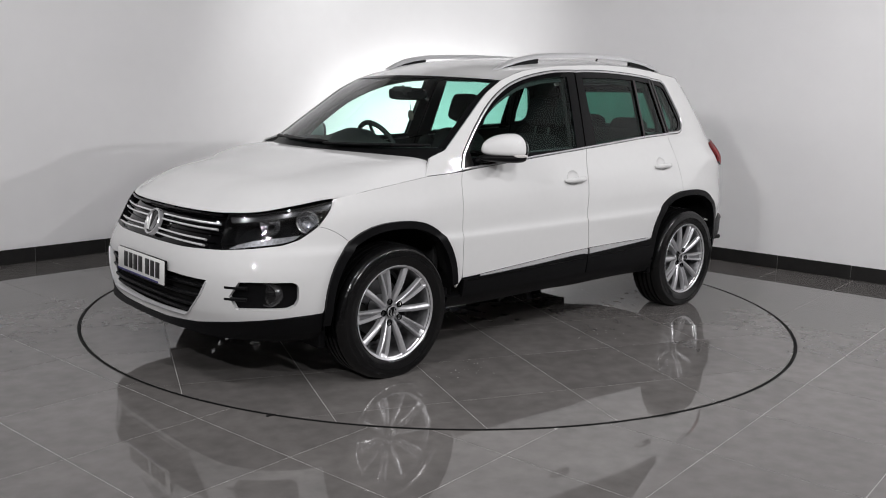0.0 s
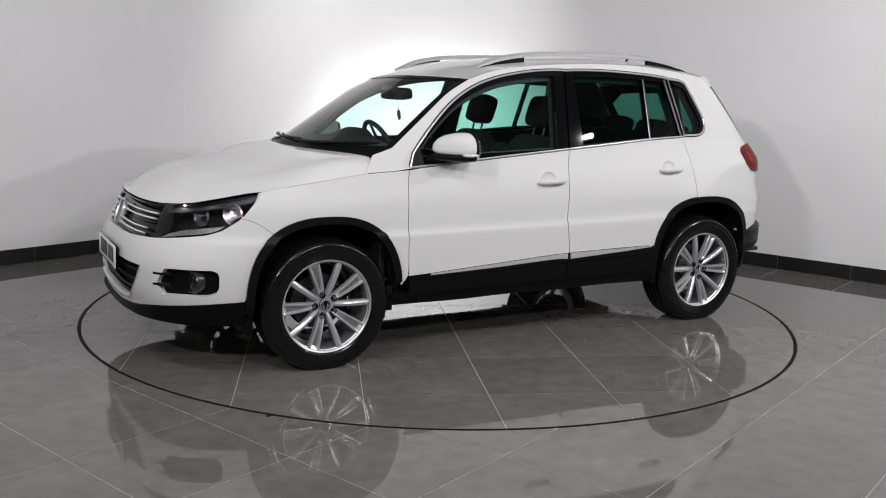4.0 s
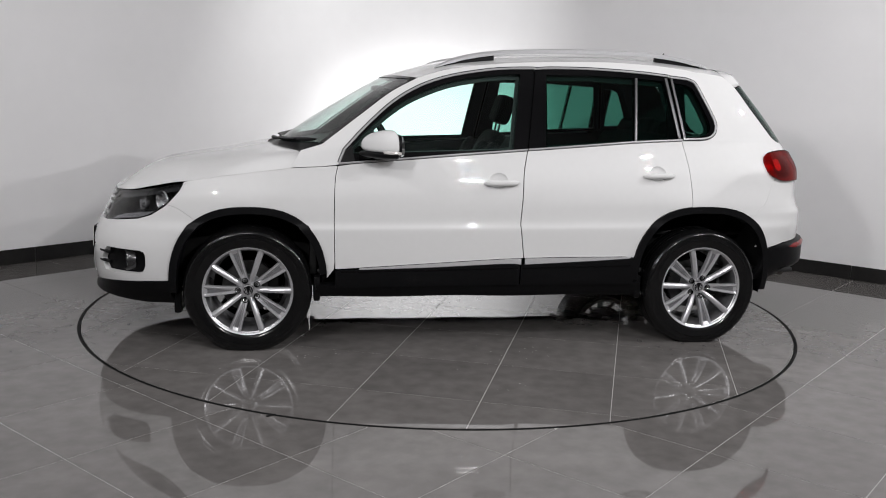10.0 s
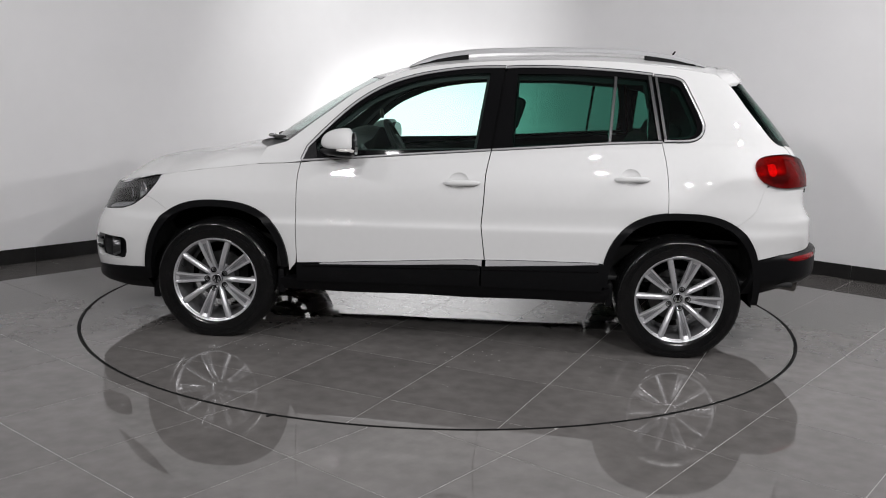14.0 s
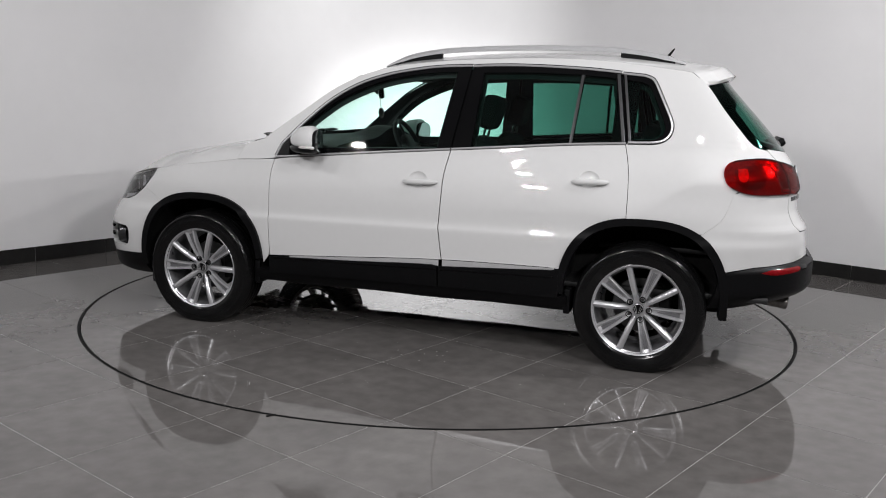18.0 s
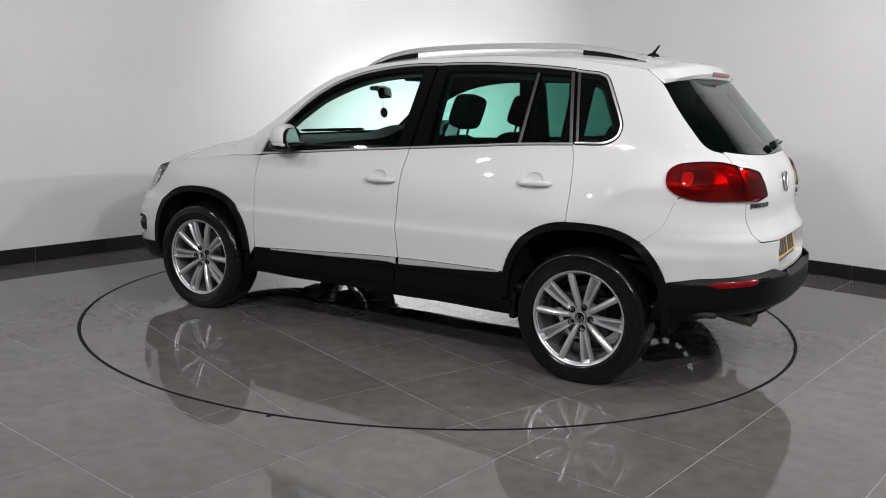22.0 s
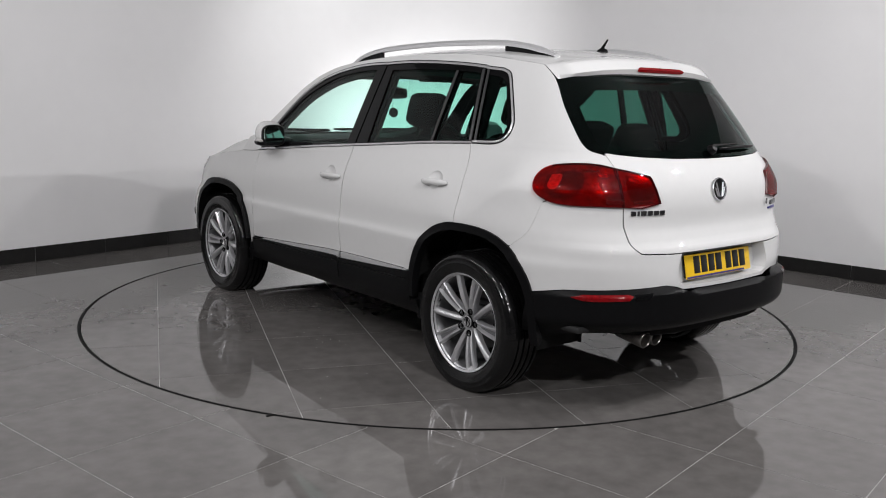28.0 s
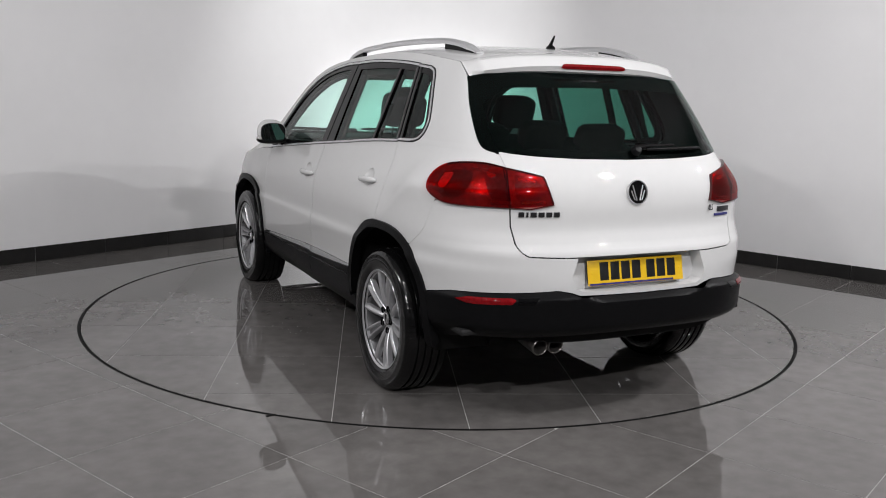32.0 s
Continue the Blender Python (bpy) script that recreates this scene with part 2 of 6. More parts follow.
def trimmed(name, fn, outline, mat, h=0.014, holes=(), fold=0.014, lift=0.0, sharp=38, inward=(0, 0, 0.7)):
    """A panel cut from the surface fn(u, v) -> (x, y, z) along an outline in u, v, with holes; its rim is folded inwards."""
    outline = np.array(outline, float)
    holes = [np.array(q, float) for q in holes]
    lo, hi = outline.min(0), outline.max(0)
    nu, nv = [max(2, int(math.ceil(d / h))) for d in (hi - lo)]
    us, vs_ = np.linspace(lo[0], hi[0], nu + 1), np.linspace(lo[1], hi[1], nv + 1)
    U, V = np.meshgrid(us, vs_, indexing="ij")
    P = np.stack([U.ravel(), V.ravel()], 1)
    C = np.stack([(U[:-1, :-1] + U[1:, 1:]).ravel() / 2, (V[:-1, :-1] + V[1:, 1:]).ravel() / 2], 1)
    keep = inside(C, outline)
    for q in holes:
        keep &= ~inside(C, q)
    idx = np.arange((nu + 1) * (nv + 1)).reshape(nu + 1, nv + 1)
    quads = np.stack([idx[:-1, :-1].ravel(), idx[1:, :-1].ravel(), idx[1:, 1:].ravel(), idx[:-1, 1:].ravel()], 1)[keep]
    edges = {}
    for q in quads:
        for k in range(4):
            a, b = int(q[k]), int(q[(k + 1) % 4])
            if (b, a) in edges:
                del edges[(b, a)]
            else:
                edges[(a, b)] = 1
    rim = sorted({a for e in edges for a in e})
    rim_i = np.array(rim)
    R = P[rim_i]
    bestq, bestd = nearest(R, outline)
    for q in holes:
        s2, d2 = nearest(R, q)
        w = d2 < bestd
        bestq[w], bestd[w] = s2[w], d2[w]
    P[rim_i] = bestq
    for poly in [outline] + holes:
        prev, nxt = np.roll(poly, 1, axis=0), np.roll(poly, -1, axis=0)
        for a, c, b in zip(prev, poly, nxt):
            d1, d2 = c - a, b - c
            l1, l2 = np.hypot(*d1), np.hypot(*d2)
            if l1 < 1e-9 or l2 < 1e-9 or (d1 @ d2) / (l1 * l2) > 0.8:
                continue
            k = np.argmin(np.hypot(*(P[rim_i] - c).T))
            if np.hypot(*(P[rim_i[k]] - c)) < 1.2 * h:
                P[rim_i[k]] = c
    used = sorted({int(a) for q in quads for a in q})
    at = {a: i for i, a in enumerate(used)}
    verts, norms = [], []
    e = 0.002
    mid = Vector(inward)
    for a in used:
        u, v = P[a]
        c = Vector(fn(u, v))
        n = (Vector(fn(u + e, v)) - Vector(fn(u - e, v))).cross(Vector(fn(u, v + e)) - Vector(fn(u, v - e)))
        n.normalize()
        if n.dot(c - Vector((mid.x + 0.75 * (c.x - mid.x), mid.y, mid.z))) < 0:
            n = -n
        verts.append(c + n * lift)
        norms.append(n)
    faces = [tuple(at[int(a)] for a in q) for q in quads]
    a, b, c = faces[0][:3]
    flip = (verts[b] - verts[a]).cross(verts[c] - verts[a]).dot(norms[a]) < 0
    if flip:
        faces = [f[::-1] for f in faces]
    if fold:
        low = {}
        for a in rim:
            low[at[a]] = len(verts)
            verts.append(verts[at[a]] - norms[at[a]] * fold)
        for a, b in edges:
            i, j = at[a], at[b]
            f = (i, low[i], low[j], j)
            faces.append(f[::-1] if flip else f)
    return mesh_from(name, verts, faces, mat, sharp)


def sheet(name, fn, nu, nv, mat, sharp=38, flip=False):
    """A whole surface fn(u, v), u and v from 0 to 1."""
    vs = [fn(i / nu, j / nv) for i in range(nu + 1) for j in range(nv + 1)]
    fs = [(i * (nv + 1) + j, (i + 1) * (nv + 1) + j, (i + 1) * (nv + 1) + j + 1, i * (nv + 1) + j + 1) for i in range(nu) for j in range(nv)]
    if flip:
        fs = [f[::-1] for f in fs]
    return mesh_from(name, vs, fs, mat, sharp)


def ribbon(name, pts, normals, width, depth, mat):
    """A flat moulding along a line: width across, depth along the normal."""
    vs, fs = [], []
    k = len(pts)
    for i in range(k):
        p, n = Vector(pts[i]), Vector(normals[i]).normalized()
        d = (Vector(pts[min(i + 1, k - 1)]) - Vector(pts[max(i - 1, 0)])).normalized()
        s = d.cross(n).normalized()
        w = width
        vs += [p - s * w / 2 - n * 0.004, p - s * w / 2 + n * depth * 0.7, p - s * w / 4 + n * depth, p + s * w / 4 + n * depth, p + s * w / 2 + n * depth * 0.7, p + s * w / 2 - n * 0.004]
    for i in range(k - 1):
        for j in range(5):
            fs.append((i * 6 + j, (i + 1) * 6 + j, (i + 1) * 6 + j + 1, i * 6 + j + 1))
    fs.append(tuple(range(6)))
    fs.append(tuple((k - 1) * 6 + j for j in range(6))[::-1])
    bm = bmesh.new()
    me = mesh_from(name, vs, fs, mat)
    bm.from_mesh(me)
    bpy.data.meshes.remove(me)
    return bm_mesh(name, bm, mat, 30)

# ---------------- the car's shape: smooth functions, x forward, y left, z up ----------------
belt = table([(-1.6, 1.20), (-1.35, 1.192), (-1.17, 1.183), (-0.9, 1.168), (-0.6, 1.143), (-0.24, 1.113), (0.18, 1.078), (0.5, 1.049), (0.82, 1.021), (1.1, 1.0)])
low_w = table([(0.16, 0.74), (0.24, 0.80), (0.30, 0.850), (0.36, 0.876), (0.43, 0.886), (0.5, 0.890), (0.62, 0.8940), (0.66, 0.8955), (0.68, 0.8945), (0.70, 0.8875), (0.715, 0.8845), (0.74, 0.8832), (0.80, 0.8830), (0.9, 0.8805), (0.95, 0.8755), (1.0, 0.8665), (1.05, 0.8560), (1.08, 0.8495), (1.11, 0.843), (1.2, 0.80)])
nose_x = table([(0.16, 2.14), (0.22, 2.19), (0.27, 2.205), (0.32, 2.195), (0.40, 2.208), (0.50, 2.210), (0.58, 2.202), (0.65, 2.185), (0.74, 2.150), (0.80, 2.118), (0.85, 2.075), (0.92, 2.0), (1.0, 1.85)])
nose_n = table([(0.2, 3.3), (0.55, 3.3), (0.70, 2.8), (0.85, 2.65), (1.0, 2.75)])
tail_x = table([(0.2, -2.08), (0.30, -2.17), (0.36, -2.154), (0.46, -2.160), (0.55, -2.160), (0.63, -2.158), (0.72, -2.146), (0.755, -2.141), (0.772, -2.135), (0.792, -2.116), (0.81, -2.106), (0.86, -2.085), (0.96, -2.082), (1.03, -2.068), (1.10, -2.035), (1.17, -1.985), (1.30, -1.87), (1.50, -1.685), (1.56, -1.65), (1.65, -1.62)])
tail_n = table([(0.3, 3.2), (0.6, 3.2), (0.8, 3.6), (1.05, 3.8), (1.17, 4.3), (1.3, 5.0), (1.5, 6.2), (1.6, 6.2)])
draw_in = table([(-2.0, 0.108), (-1.6, 0.108), (-1.45, 0.106), (-1.3, 0.094), (-1.2, 0.083), (-0.8, 0.056), (-0.26, 0.028), (0.2, 0.012), (0.8, 0.001), (1.2, 0.0)])   # the upper body narrows towards the tail
NOSE0, TAIL0 = 1.30, -1.10


def smooth(a, b, x):
    t = min(max((x - a) / (b - a), 0.0), 1.0)
    return t * t * (3 - 2 * t)


def width(x, z):
    """Half the car's width at x and z, before the nose and the tail round it off."""
    xb = min(max(x, -1.5), 1.1)
    bz = belt(xb)
    if z <= bz:
        flare = 0.010 * smooth(0.35, 0.06, 1.302 - abs(x)) * smooth(-0.95, -0.80, -z)
        return low_w(z - (bz - 1.11) * smooth(0.6, 1.0, z)) + flare - draw_in(x) * smooth(0.80 + 0.20 * smooth(1.2, 1.6, -x), bz, z)
    d = z - bz
    return 0.842 - draw_in(x) - 0.36 * d - 0.05 * d * d


def rounded(t, n):
    return max(1 - min(max(t, 0), 0.9995) ** n, 0) ** (1 / n)


def side(x, z):
    """The car's left flank."""
    w = width(x, z)
    if x > NOSE0:
        w *= rounded((x - NOSE0) / (nose_x(z) - NOSE0), nose_n(z))
    if x < TAIL0:
        w *= rounded((TAIL0 - x) / (TAIL0 - tail_x(z)), tail_n(z))
    return (x, w, z)


def end_point(a, z, x0, x1, w, n):
    c, s = math.cos(a), abs(math.sin(a))
    r = 1 / ((abs(c) / abs(x1 - x0)) ** n + (s / w) ** n) ** (1 / n)
    return (x0 + math.copysign(r * c, x1 - x0), math.copysign(r * s, a), z)


def nose(a, z):
    """The front, by the angle a (in units of 1.1 rad) round the middle of the nose."""
    return end_point(a * 1.1, z, NOSE0, nose_x(z), width(1.3, z), nose_n(z))


def tail(a, z):
    return end_point(a * 1.1, z, TAIL0, tail_x(z), width(TAIL0 - 0.5, z), tail_n(z))


def nose_a(z, x=None, y=None):
    """The angle at which the nose passes x or y."""
    w, n, d = width(1.3, z), nose_n(z), nose_x(z) - NOSE0
    if x is None:
        x = NOSE0 + d * rounded(abs(y) / w, n)
        return math.copysign(math.atan2(abs(y), x - NOSE0) / 1.1, y)
    return math.atan2(w * rounded((x - NOSE0) / d, n), x - NOSE0) / 1.1


def tail_a(z, x=None, y=None):
    w, n, d = width(TAIL0 - 0.5, z), tail_n(z), TAIL0 - tail_x(z)
    if x is None:
        x = TAIL0 - d * rounded(abs(y) / w, n)
        return math.copysign(math.atan2(abs(y), TAIL0 - x) / 1.1, y)
    return math.atan2(w * rounded((TAIL0 - x) / d, n), TAIL0 - x) / 1.1


def arch(x0, a, b, n, d0, d1, k=26, z0=0.338):
    """A wheel arch's outline from the angle d0 to d1, degrees from the front."""
    out = []
    for i in range(k + 1):
        t = radians(d0 + (d1 - d0) * i / k)
        c, s = math.cos(t), math.sin(t)
        r = 1 / ((abs(c) / a) ** n + (abs(s) / b) ** n) ** (1 / n)
        out.append((x0 + r * c, z0 + r * s))
    return out

# ---------------- the studio ----------------
ROOM_M = Matrix.Rotation(radians(ROOM), 4, "Z")
TILE, TA, TB = 0.6, 0.04, -0.02       # tile size and the joints' phase along the room's axes
A0, B0 = -7.2, -6.6                   # far ends of the room, behind the camera


def slab(name, poly, z0, z1, mat):
    """A flat plate with the outline poly."""
    n = len(poly)
    vs = [(x, y, z1) for x, y in poly] + [(x, y, z0) for x, y in poly]
    fs = [tuple(range(n))] + [(i, i + n, (i + 1) % n + n, (i + 1) % n) for i in range(n)]
    return mesh_from(name, vs, fs, mat, smooth=False)


def clip(poly, nx, ny, d):
    """The part of a convex polygon where nx*x + ny*y <= d."""
    out = []
    for (x1, y1), (x2, y2) in zip(poly, poly[1:] + poly[:1]):
        a, b = nx * x1 + ny * y1 - d, nx * x2 + ny * y2 - d
        if a <= 0:
            out.append((x1, y1))
        if (a < 0 < b) or (b < 0 < a):
            t = a / (a - b)
            out.append((x1 + t * (x2 - x1), y1 + t * (y2 - y1)))
    return out


def square_minus_disc(x0, x1, y0, y1, r):
    """The pieces of a tile that lie outside the turntable's round opening."""
    k = 24
    pts = [(x0 + (x1 - x0) * i / k, y0) for i in range(k)] + [(x1, y0 + (y1 - y0) * i / k) for i in range(k)]
    pts += [(x1 - (x1 - x0) * i / k, y1) for i in range(k)] + [(x0, y1 - (y1 - y0) * i / k) for i in range(k)]
    out = [math.hypot(*q) > r for q in pts]
    if all(out):
        return [[(x0, y0), (x1, y0), (x1, y1), (x0, y1)]]
    if not any(out):
        return []
    n = len(pts)
    start = next(i for i in range(n) if out[i] and not out[i - 1])
    runs, run = [], []
    for i in range(n):
        q = pts[(start + i) % n]
        if out[(start + i) % n]:
            run.append(q)
        elif run:
            runs.append(run)
            run = []
    if run:
        runs.append(run)
    pieces = []
    for run in runs:
        a0, a1 = math.atan2(run[-1][1], run[-1][0]), math.atan2(run[0][1], run[0][0])
        d = (a1 - a0 + math.pi) % (2 * math.pi) - math.pi
        arc = [(r * math.cos(a0 + d * j / 10), r * math.sin(a0 + d * j / 10)) for j in range(11)]
        pieces.append(run + arc)
    return pieces


ring_r = DISC_R + 0.019
bm = bmesh.new()
N = 96
outer = [bm.verts.new(v) for v in ((A0, B0, -0.0009), (WALL_A + 0.1, B0, -0.0009), (WALL_A + 0.1, WALL_B + 0.1, -0.0009), (A0, WALL_B + 0.1, -0.0009))]
inner = [bm.verts.new((ring_r * math.cos(2 * math.pi * i / N), ring_r * math.sin(2 * math.pi * i / N), -0.0009)) for i in range(N)]
deep = [bm.verts.new((v.co.x, v.co.y, -0.12)) for v in inner]
for i in range(N):
    bm.faces.new((inner[i], inner[(i + 1) % N], deep[(i + 1) % N], deep[i]))
edges = [bm.edges.new((outer[i], outer[(i + 1) % 4])) for i in range(4)] + [bm.edges.get((inner[i], inner[(i + 1) % N])) for i in range(N)]
bmesh.ops.triangle_fill(bm, use_beauty=True, edges=edges)
floor = part("floor", bm_mesh("floor", bm, M_GROUT, smooth=False), None, m=ROOM_M)
tagged(floor, "polished grey porcelain floor tiles with pale grout", "floor", kind="structure")


def wall_box(name, a0, a1, b0, b1, z0, z1, mat, label, cat="wall"):
    ob = part(name, box(name, a0, a1, b0, b1, z0, z1, mat, bevel=0.0), None, m=ROOM_M)
    return tagged(ob, label, cat, kind="structure")


wall_box("wall_north", A0 - 0.2, WALL_A + 0.2, WALL_B, WALL_B + 0.2, -0.1, CEIL, M_WALL, "plain white painted studio wall")
wall_box("wall_east", WALL_A, WALL_A + 0.2, B0 - 0.2, WALL_B, -0.1, CEIL, M_WALL, "plain white painted studio wall")
# south and west walls are never in view; their grey tone sets the bounce
wall_box("wall_south", A0 - 0.2, WALL_A, B0 - 0.2, B0, -0.1, CEIL, M_BACKWALL, "unseen back wall, toned grey to limit bounced light")
wall_box("wall_west", A0 - 0.2, A0, B0, WALL_B, -0.1, CEIL, M_BACKWALL, "unseen back wall, toned grey to limit bounced light")
# ceiling closes the room out of view, dark to cut its bounce
wall_box("ceiling", A0 - 0.2, WALL_A + 0.2, B0 - 0.2, WALL_B + 0.2, CEIL, CEIL + 0.2, M_CEIL, "unseen ceiling, toned dark to limit bounced light", "ceiling")

COVE = 1.0
cove = []
for k in range(25):
    t = radians(90 * k / 24)
    cove.append((WALL_A - COVE + COVE * math.sin(t), WALL_B - COVE + COVE * math.cos(t)))
cove_wall = part("wall_corner", slab("wall_corner", cove + [(WALL_A + 0.05, WALL_B + 0.05)], -0.01, CEIL, M_WALL), None, m=ROOM_M)
for q in cove_wall.data.polygons:
    q.use_smooth = len(q.vertices) == 4
cove_wall.data.set_sharp_from_angle(angle=radians(30))
tagged(cove_wall, "rounded white corner between the studio walls", "wall", kind="structure")
SKIRT_H = 0.118
base_n = tagged(part("baseboard", box("baseboard", A0, WALL_A - 0.008, WALL_B - 0.006, WALL_B - 0.001, 0, SKIRT_H - 0.004, M_GROUT, 0), None, m=ROOM_M), "dark tile skirting along the white wall", "skirting", kind="structure")
base_e = tagged(part("baseboard", box("baseboard", WALL_A - 0.006, WALL_A - 0.001, B0, WALL_B - 0.008, 0, SKIRT_H - 0.004, M_GROUT, 0), None, m=ROOM_M), "dark tile skirting along the white wall", "skirting", kind="structure")

# ---------------- the car's panels ----------------
car = new("car")
car.empty_display_size = 0.3
tagged(car, "glossy white compact SUV with black cladding, parked on a turntable", "car")
ARCH_F = (1.294, 0.419, 0.45, 2.5)
ARCH_R = (-1.311, 0.438, 0.472, 2.6)
GAP = 0.0027


def inset(poly, d=GAP):
    """Draw a closed outline in by d."""
    p = np.array(poly, float)
    x, y = p[:, 0], p[:, 1]
    area2 = np.sum(x * np.roll(y, -1) - np.roll(x, -1) * y)
    s = 1 if area2 > 0 else -1
    e = np.roll(p, -1, axis=0) - p
    L = np.hypot(*e.T)[:, None]
    L[L < 1e-9] = 1
    n = s * np.stack([-e[:, 1], e[:, 0]], 1) / L
    m = n + np.roll(n, 1, axis=0)
    m /= np.maximum(np.sum(m * m, axis=1), 0.6)[:, None] / 2
    return p + m * d


def both(name, me, label="", parent=car, right_parent=None):
    """A part on the car's left, and its mirror image on the right."""
    a = part(name, me, parent, label)
    b = part(name, mirrored(me, name), right_parent or parent, label)
    return a, b


sill_top = table([(-0.95, 0.517), (-0.21, 0.507), (0.3, 0.478), (0.84, 0.444)])
DOOR_F = curve([(0.820, 1.012), (0.836, 0.916), (0.839, 0.667), (0.833, 0.446)], 5)
SPLIT = curve([(-0.243, 1.110), (-0.219, 0.985), (-0.213, 0.856), (-0.203, 0.700)], 5) + [np.array((-0.229, 0.507))]
DOOR_R = curve([(-1.181, 1.180), (-1.205, 1.072), (-1.217, 0.949), (-1.220, 0.810)], 5)


def belt_line(x0, x1, n=14, dz=-0.004):
    return [(x0 + (x1 - x0) * i / n, belt(x0 + (x1 - x0) * i / n) + dz) for i in range(1, n)]


def sill_line(x0, x1, n=10):
    return [(x0 + (x1 - x0) * i / n, sill_top(x0 + (x1 - x0) * i / n)) for i in range(1, n)]


def oval(cx, cz, rx, rz, n=28):
    return [(cx + rx * math.cos(2 * math.pi * k / n), cz + rz * math.sin(2 * math.pi * k / n)) for k in range(n)]


CUP_F, CUP_R = (-0.072, 0.942), (-1.012, 0.991)
front_poly = DOOR_F + sill_line(0.833, -0.229) + SPLIT[::-1] + belt_line(-0.243, 0.82)
door_fl, door_fr = both("front_door", trimmed("front_door", side, inset(front_poly), M_PAINT, h=0.008, holes=[oval(*CUP_F, 0.053, 0.044)]), "white front door with body-coloured handle")
rear_poly = SPLIT + sill_line(-0.229, -0.89) + arch(*ARCH_R, 22, 79, 18) + DOOR_R[::-1] + belt_line(-1.181, -0.243)
door_rl, door_rr = both("rear_door", trimmed("rear_door", side, inset(rear_poly), M_PAINT, h=0.008, holes=[oval(*CUP_R, 0.053, 0.044)]), "white rear door with body-coloured handle")

SEAM_F = curve([(1.722, 0.789), (1.682, 0.779), (1.638, 0.757), (1.578, 0.714)], 4)
SEAM_R = curve([(-1.735, 0.945), (-1.713, 0.879), (-1.682, 0.816), (-1.601, 0.750)], 4)
LAMP_BACK = [(1.632, 0.912), (1.655, 0.865), (1.72, 0.79)]
fender_poly = ([(0.838, 0.446)] + [q + np.array((0.0, 0)) for q in DOOR_F[::-1][1:]] + [(0.90, 1.006), (1.069, 0.996), (1.28, 0.968), (1.438, 0.947)]
               + LAMP_BACK + SEAM_F + arch(*ARCH_F, 54, 172, 30))
both("front_wing", trimmed("front_wing", side, inset(fender_poly, 0.0012), M_PAINT, h=0.009), "white front wing")

DLO_TOP = curve([(0.784, 1.095), (0.665, 1.222), (0.514, 1.357), (0.359, 1.449), (0.202, 1.504), (0.043, 1.537), (-0.117, 1.558), (-0.311, 1.567), (-0.594, 1.574), (-0.909, 1.564), (-1.116, 1.548), (-1.246, 1.533)], 4)
DLO_REAR = curve([(-1.246, 1.533), (-1.284, 1.519), (-1.304, 1.497), (-1.330, 1.448), (-1.394, 1.319), (-1.407, 1.270), (-1.391, 1.222), (-1.333, 1.193), (-1.19, 1.187)], 4)
roof_edge = table([(-1.6, 1.535), (-1.482, 1.562), (-1.361, 1.578), (-1.064, 1.610), (-0.753, 1.621), (-0.435, 1.613), (-0.083, 1.590), (0.204, 1.549), (0.372, 1.497)])
A_PILLAR = curve([(0.905, 1.125), (0.671, 1.305), (0.518, 1.419), (0.372, 1.497)], 5)
GLASS_R = curve([(-1.482, 1.562), (-1.566, 1.496), (-1.658, 1.375), (-1.752, 1.263), (-1.796, 1.214), (-1.834, 1.187), (-1.876, 1.174)], 4)
LAMP_R = [(-1.885, 1.170), (-1.928, 1.115), (-1.89, 1.06), (-1.80, 1.0), (-1.748, 0.965)]
body_poly = ([(1.076, 0.998), (1.018, 1.090)] + A_PILLAR + [(x, roof_edge(x)) for x in np.linspace(0.32, -1.44, 26)] + GLASS_R + LAMP_R
             + SEAM_R + arch(*ARCH_R, 127, 79, 20) + DOOR_R[::-1]
             + DLO_REAR[::-1] + DLO_TOP[::-1] + [(0.816, 1.018), (0.90, 1.007)])
body_l, body_r = both("body_side", trimmed("body_side", side, inset(body_poly, 0.0006), M_PAINT, h=0.009), "white body side with roof pillars and rear wing")


def N_(q, z):
    """A place on the nose given by y (below 0.75) or by x (above 1.2), as angle and height."""
    return (nose_a(z, y=q) if abs(q) < 0.76 else nose_a(z, x=q), z)


def T_(q, z):
    return (tail_a(z, y=q) if abs(q) < 0.8 else tail_a(z, x=-abs(q)), z)


def mirror_poly(half):
    """Close an outline that starts and ends on the middle line with its mirror image."""
    half = [tuple(q) for q in half]
    return half + [(-a, b) for a, b in half[::-1] if abs(a) > 1e-6]


HEAD = [N_(0.525, 0.832), N_(0.669, 0.846), N_(1.756, 0.879), N_(1.615, 0.910), N_(1.651, 0.866), N_(1.726, 0.793), N_(1.807, 0.733), N_(1.879, 0.708), N_(0.699, 0.692), N_(0.593, 0.676), N_(0.553, 0.715)]
LOW_GRILLE = mirror_poly([(0, 0.543), N_(0.30, 0.543), N_(0.555, 0.538), N_(0.51, 0.455), N_(0.435, 0.366), N_(0.40, 0.348), N_(0.08, 0.338), (0, 0.338)])
FOG = [N_(0.70, 0.543), N_(0.74, 0.545), N_(1.866, 0.542), N_(1.846, 0.533), N_(1.837, 0.512), N_(1.838, 0.455), N_(1.852, 0.428), N_(1.885, 0.414), N_(0.69, 0.414), N_(0.665, 0.474)]
arch_f = [N_(x, z) for x, z in arch(*ARCH_F, 53, 8, 16)]
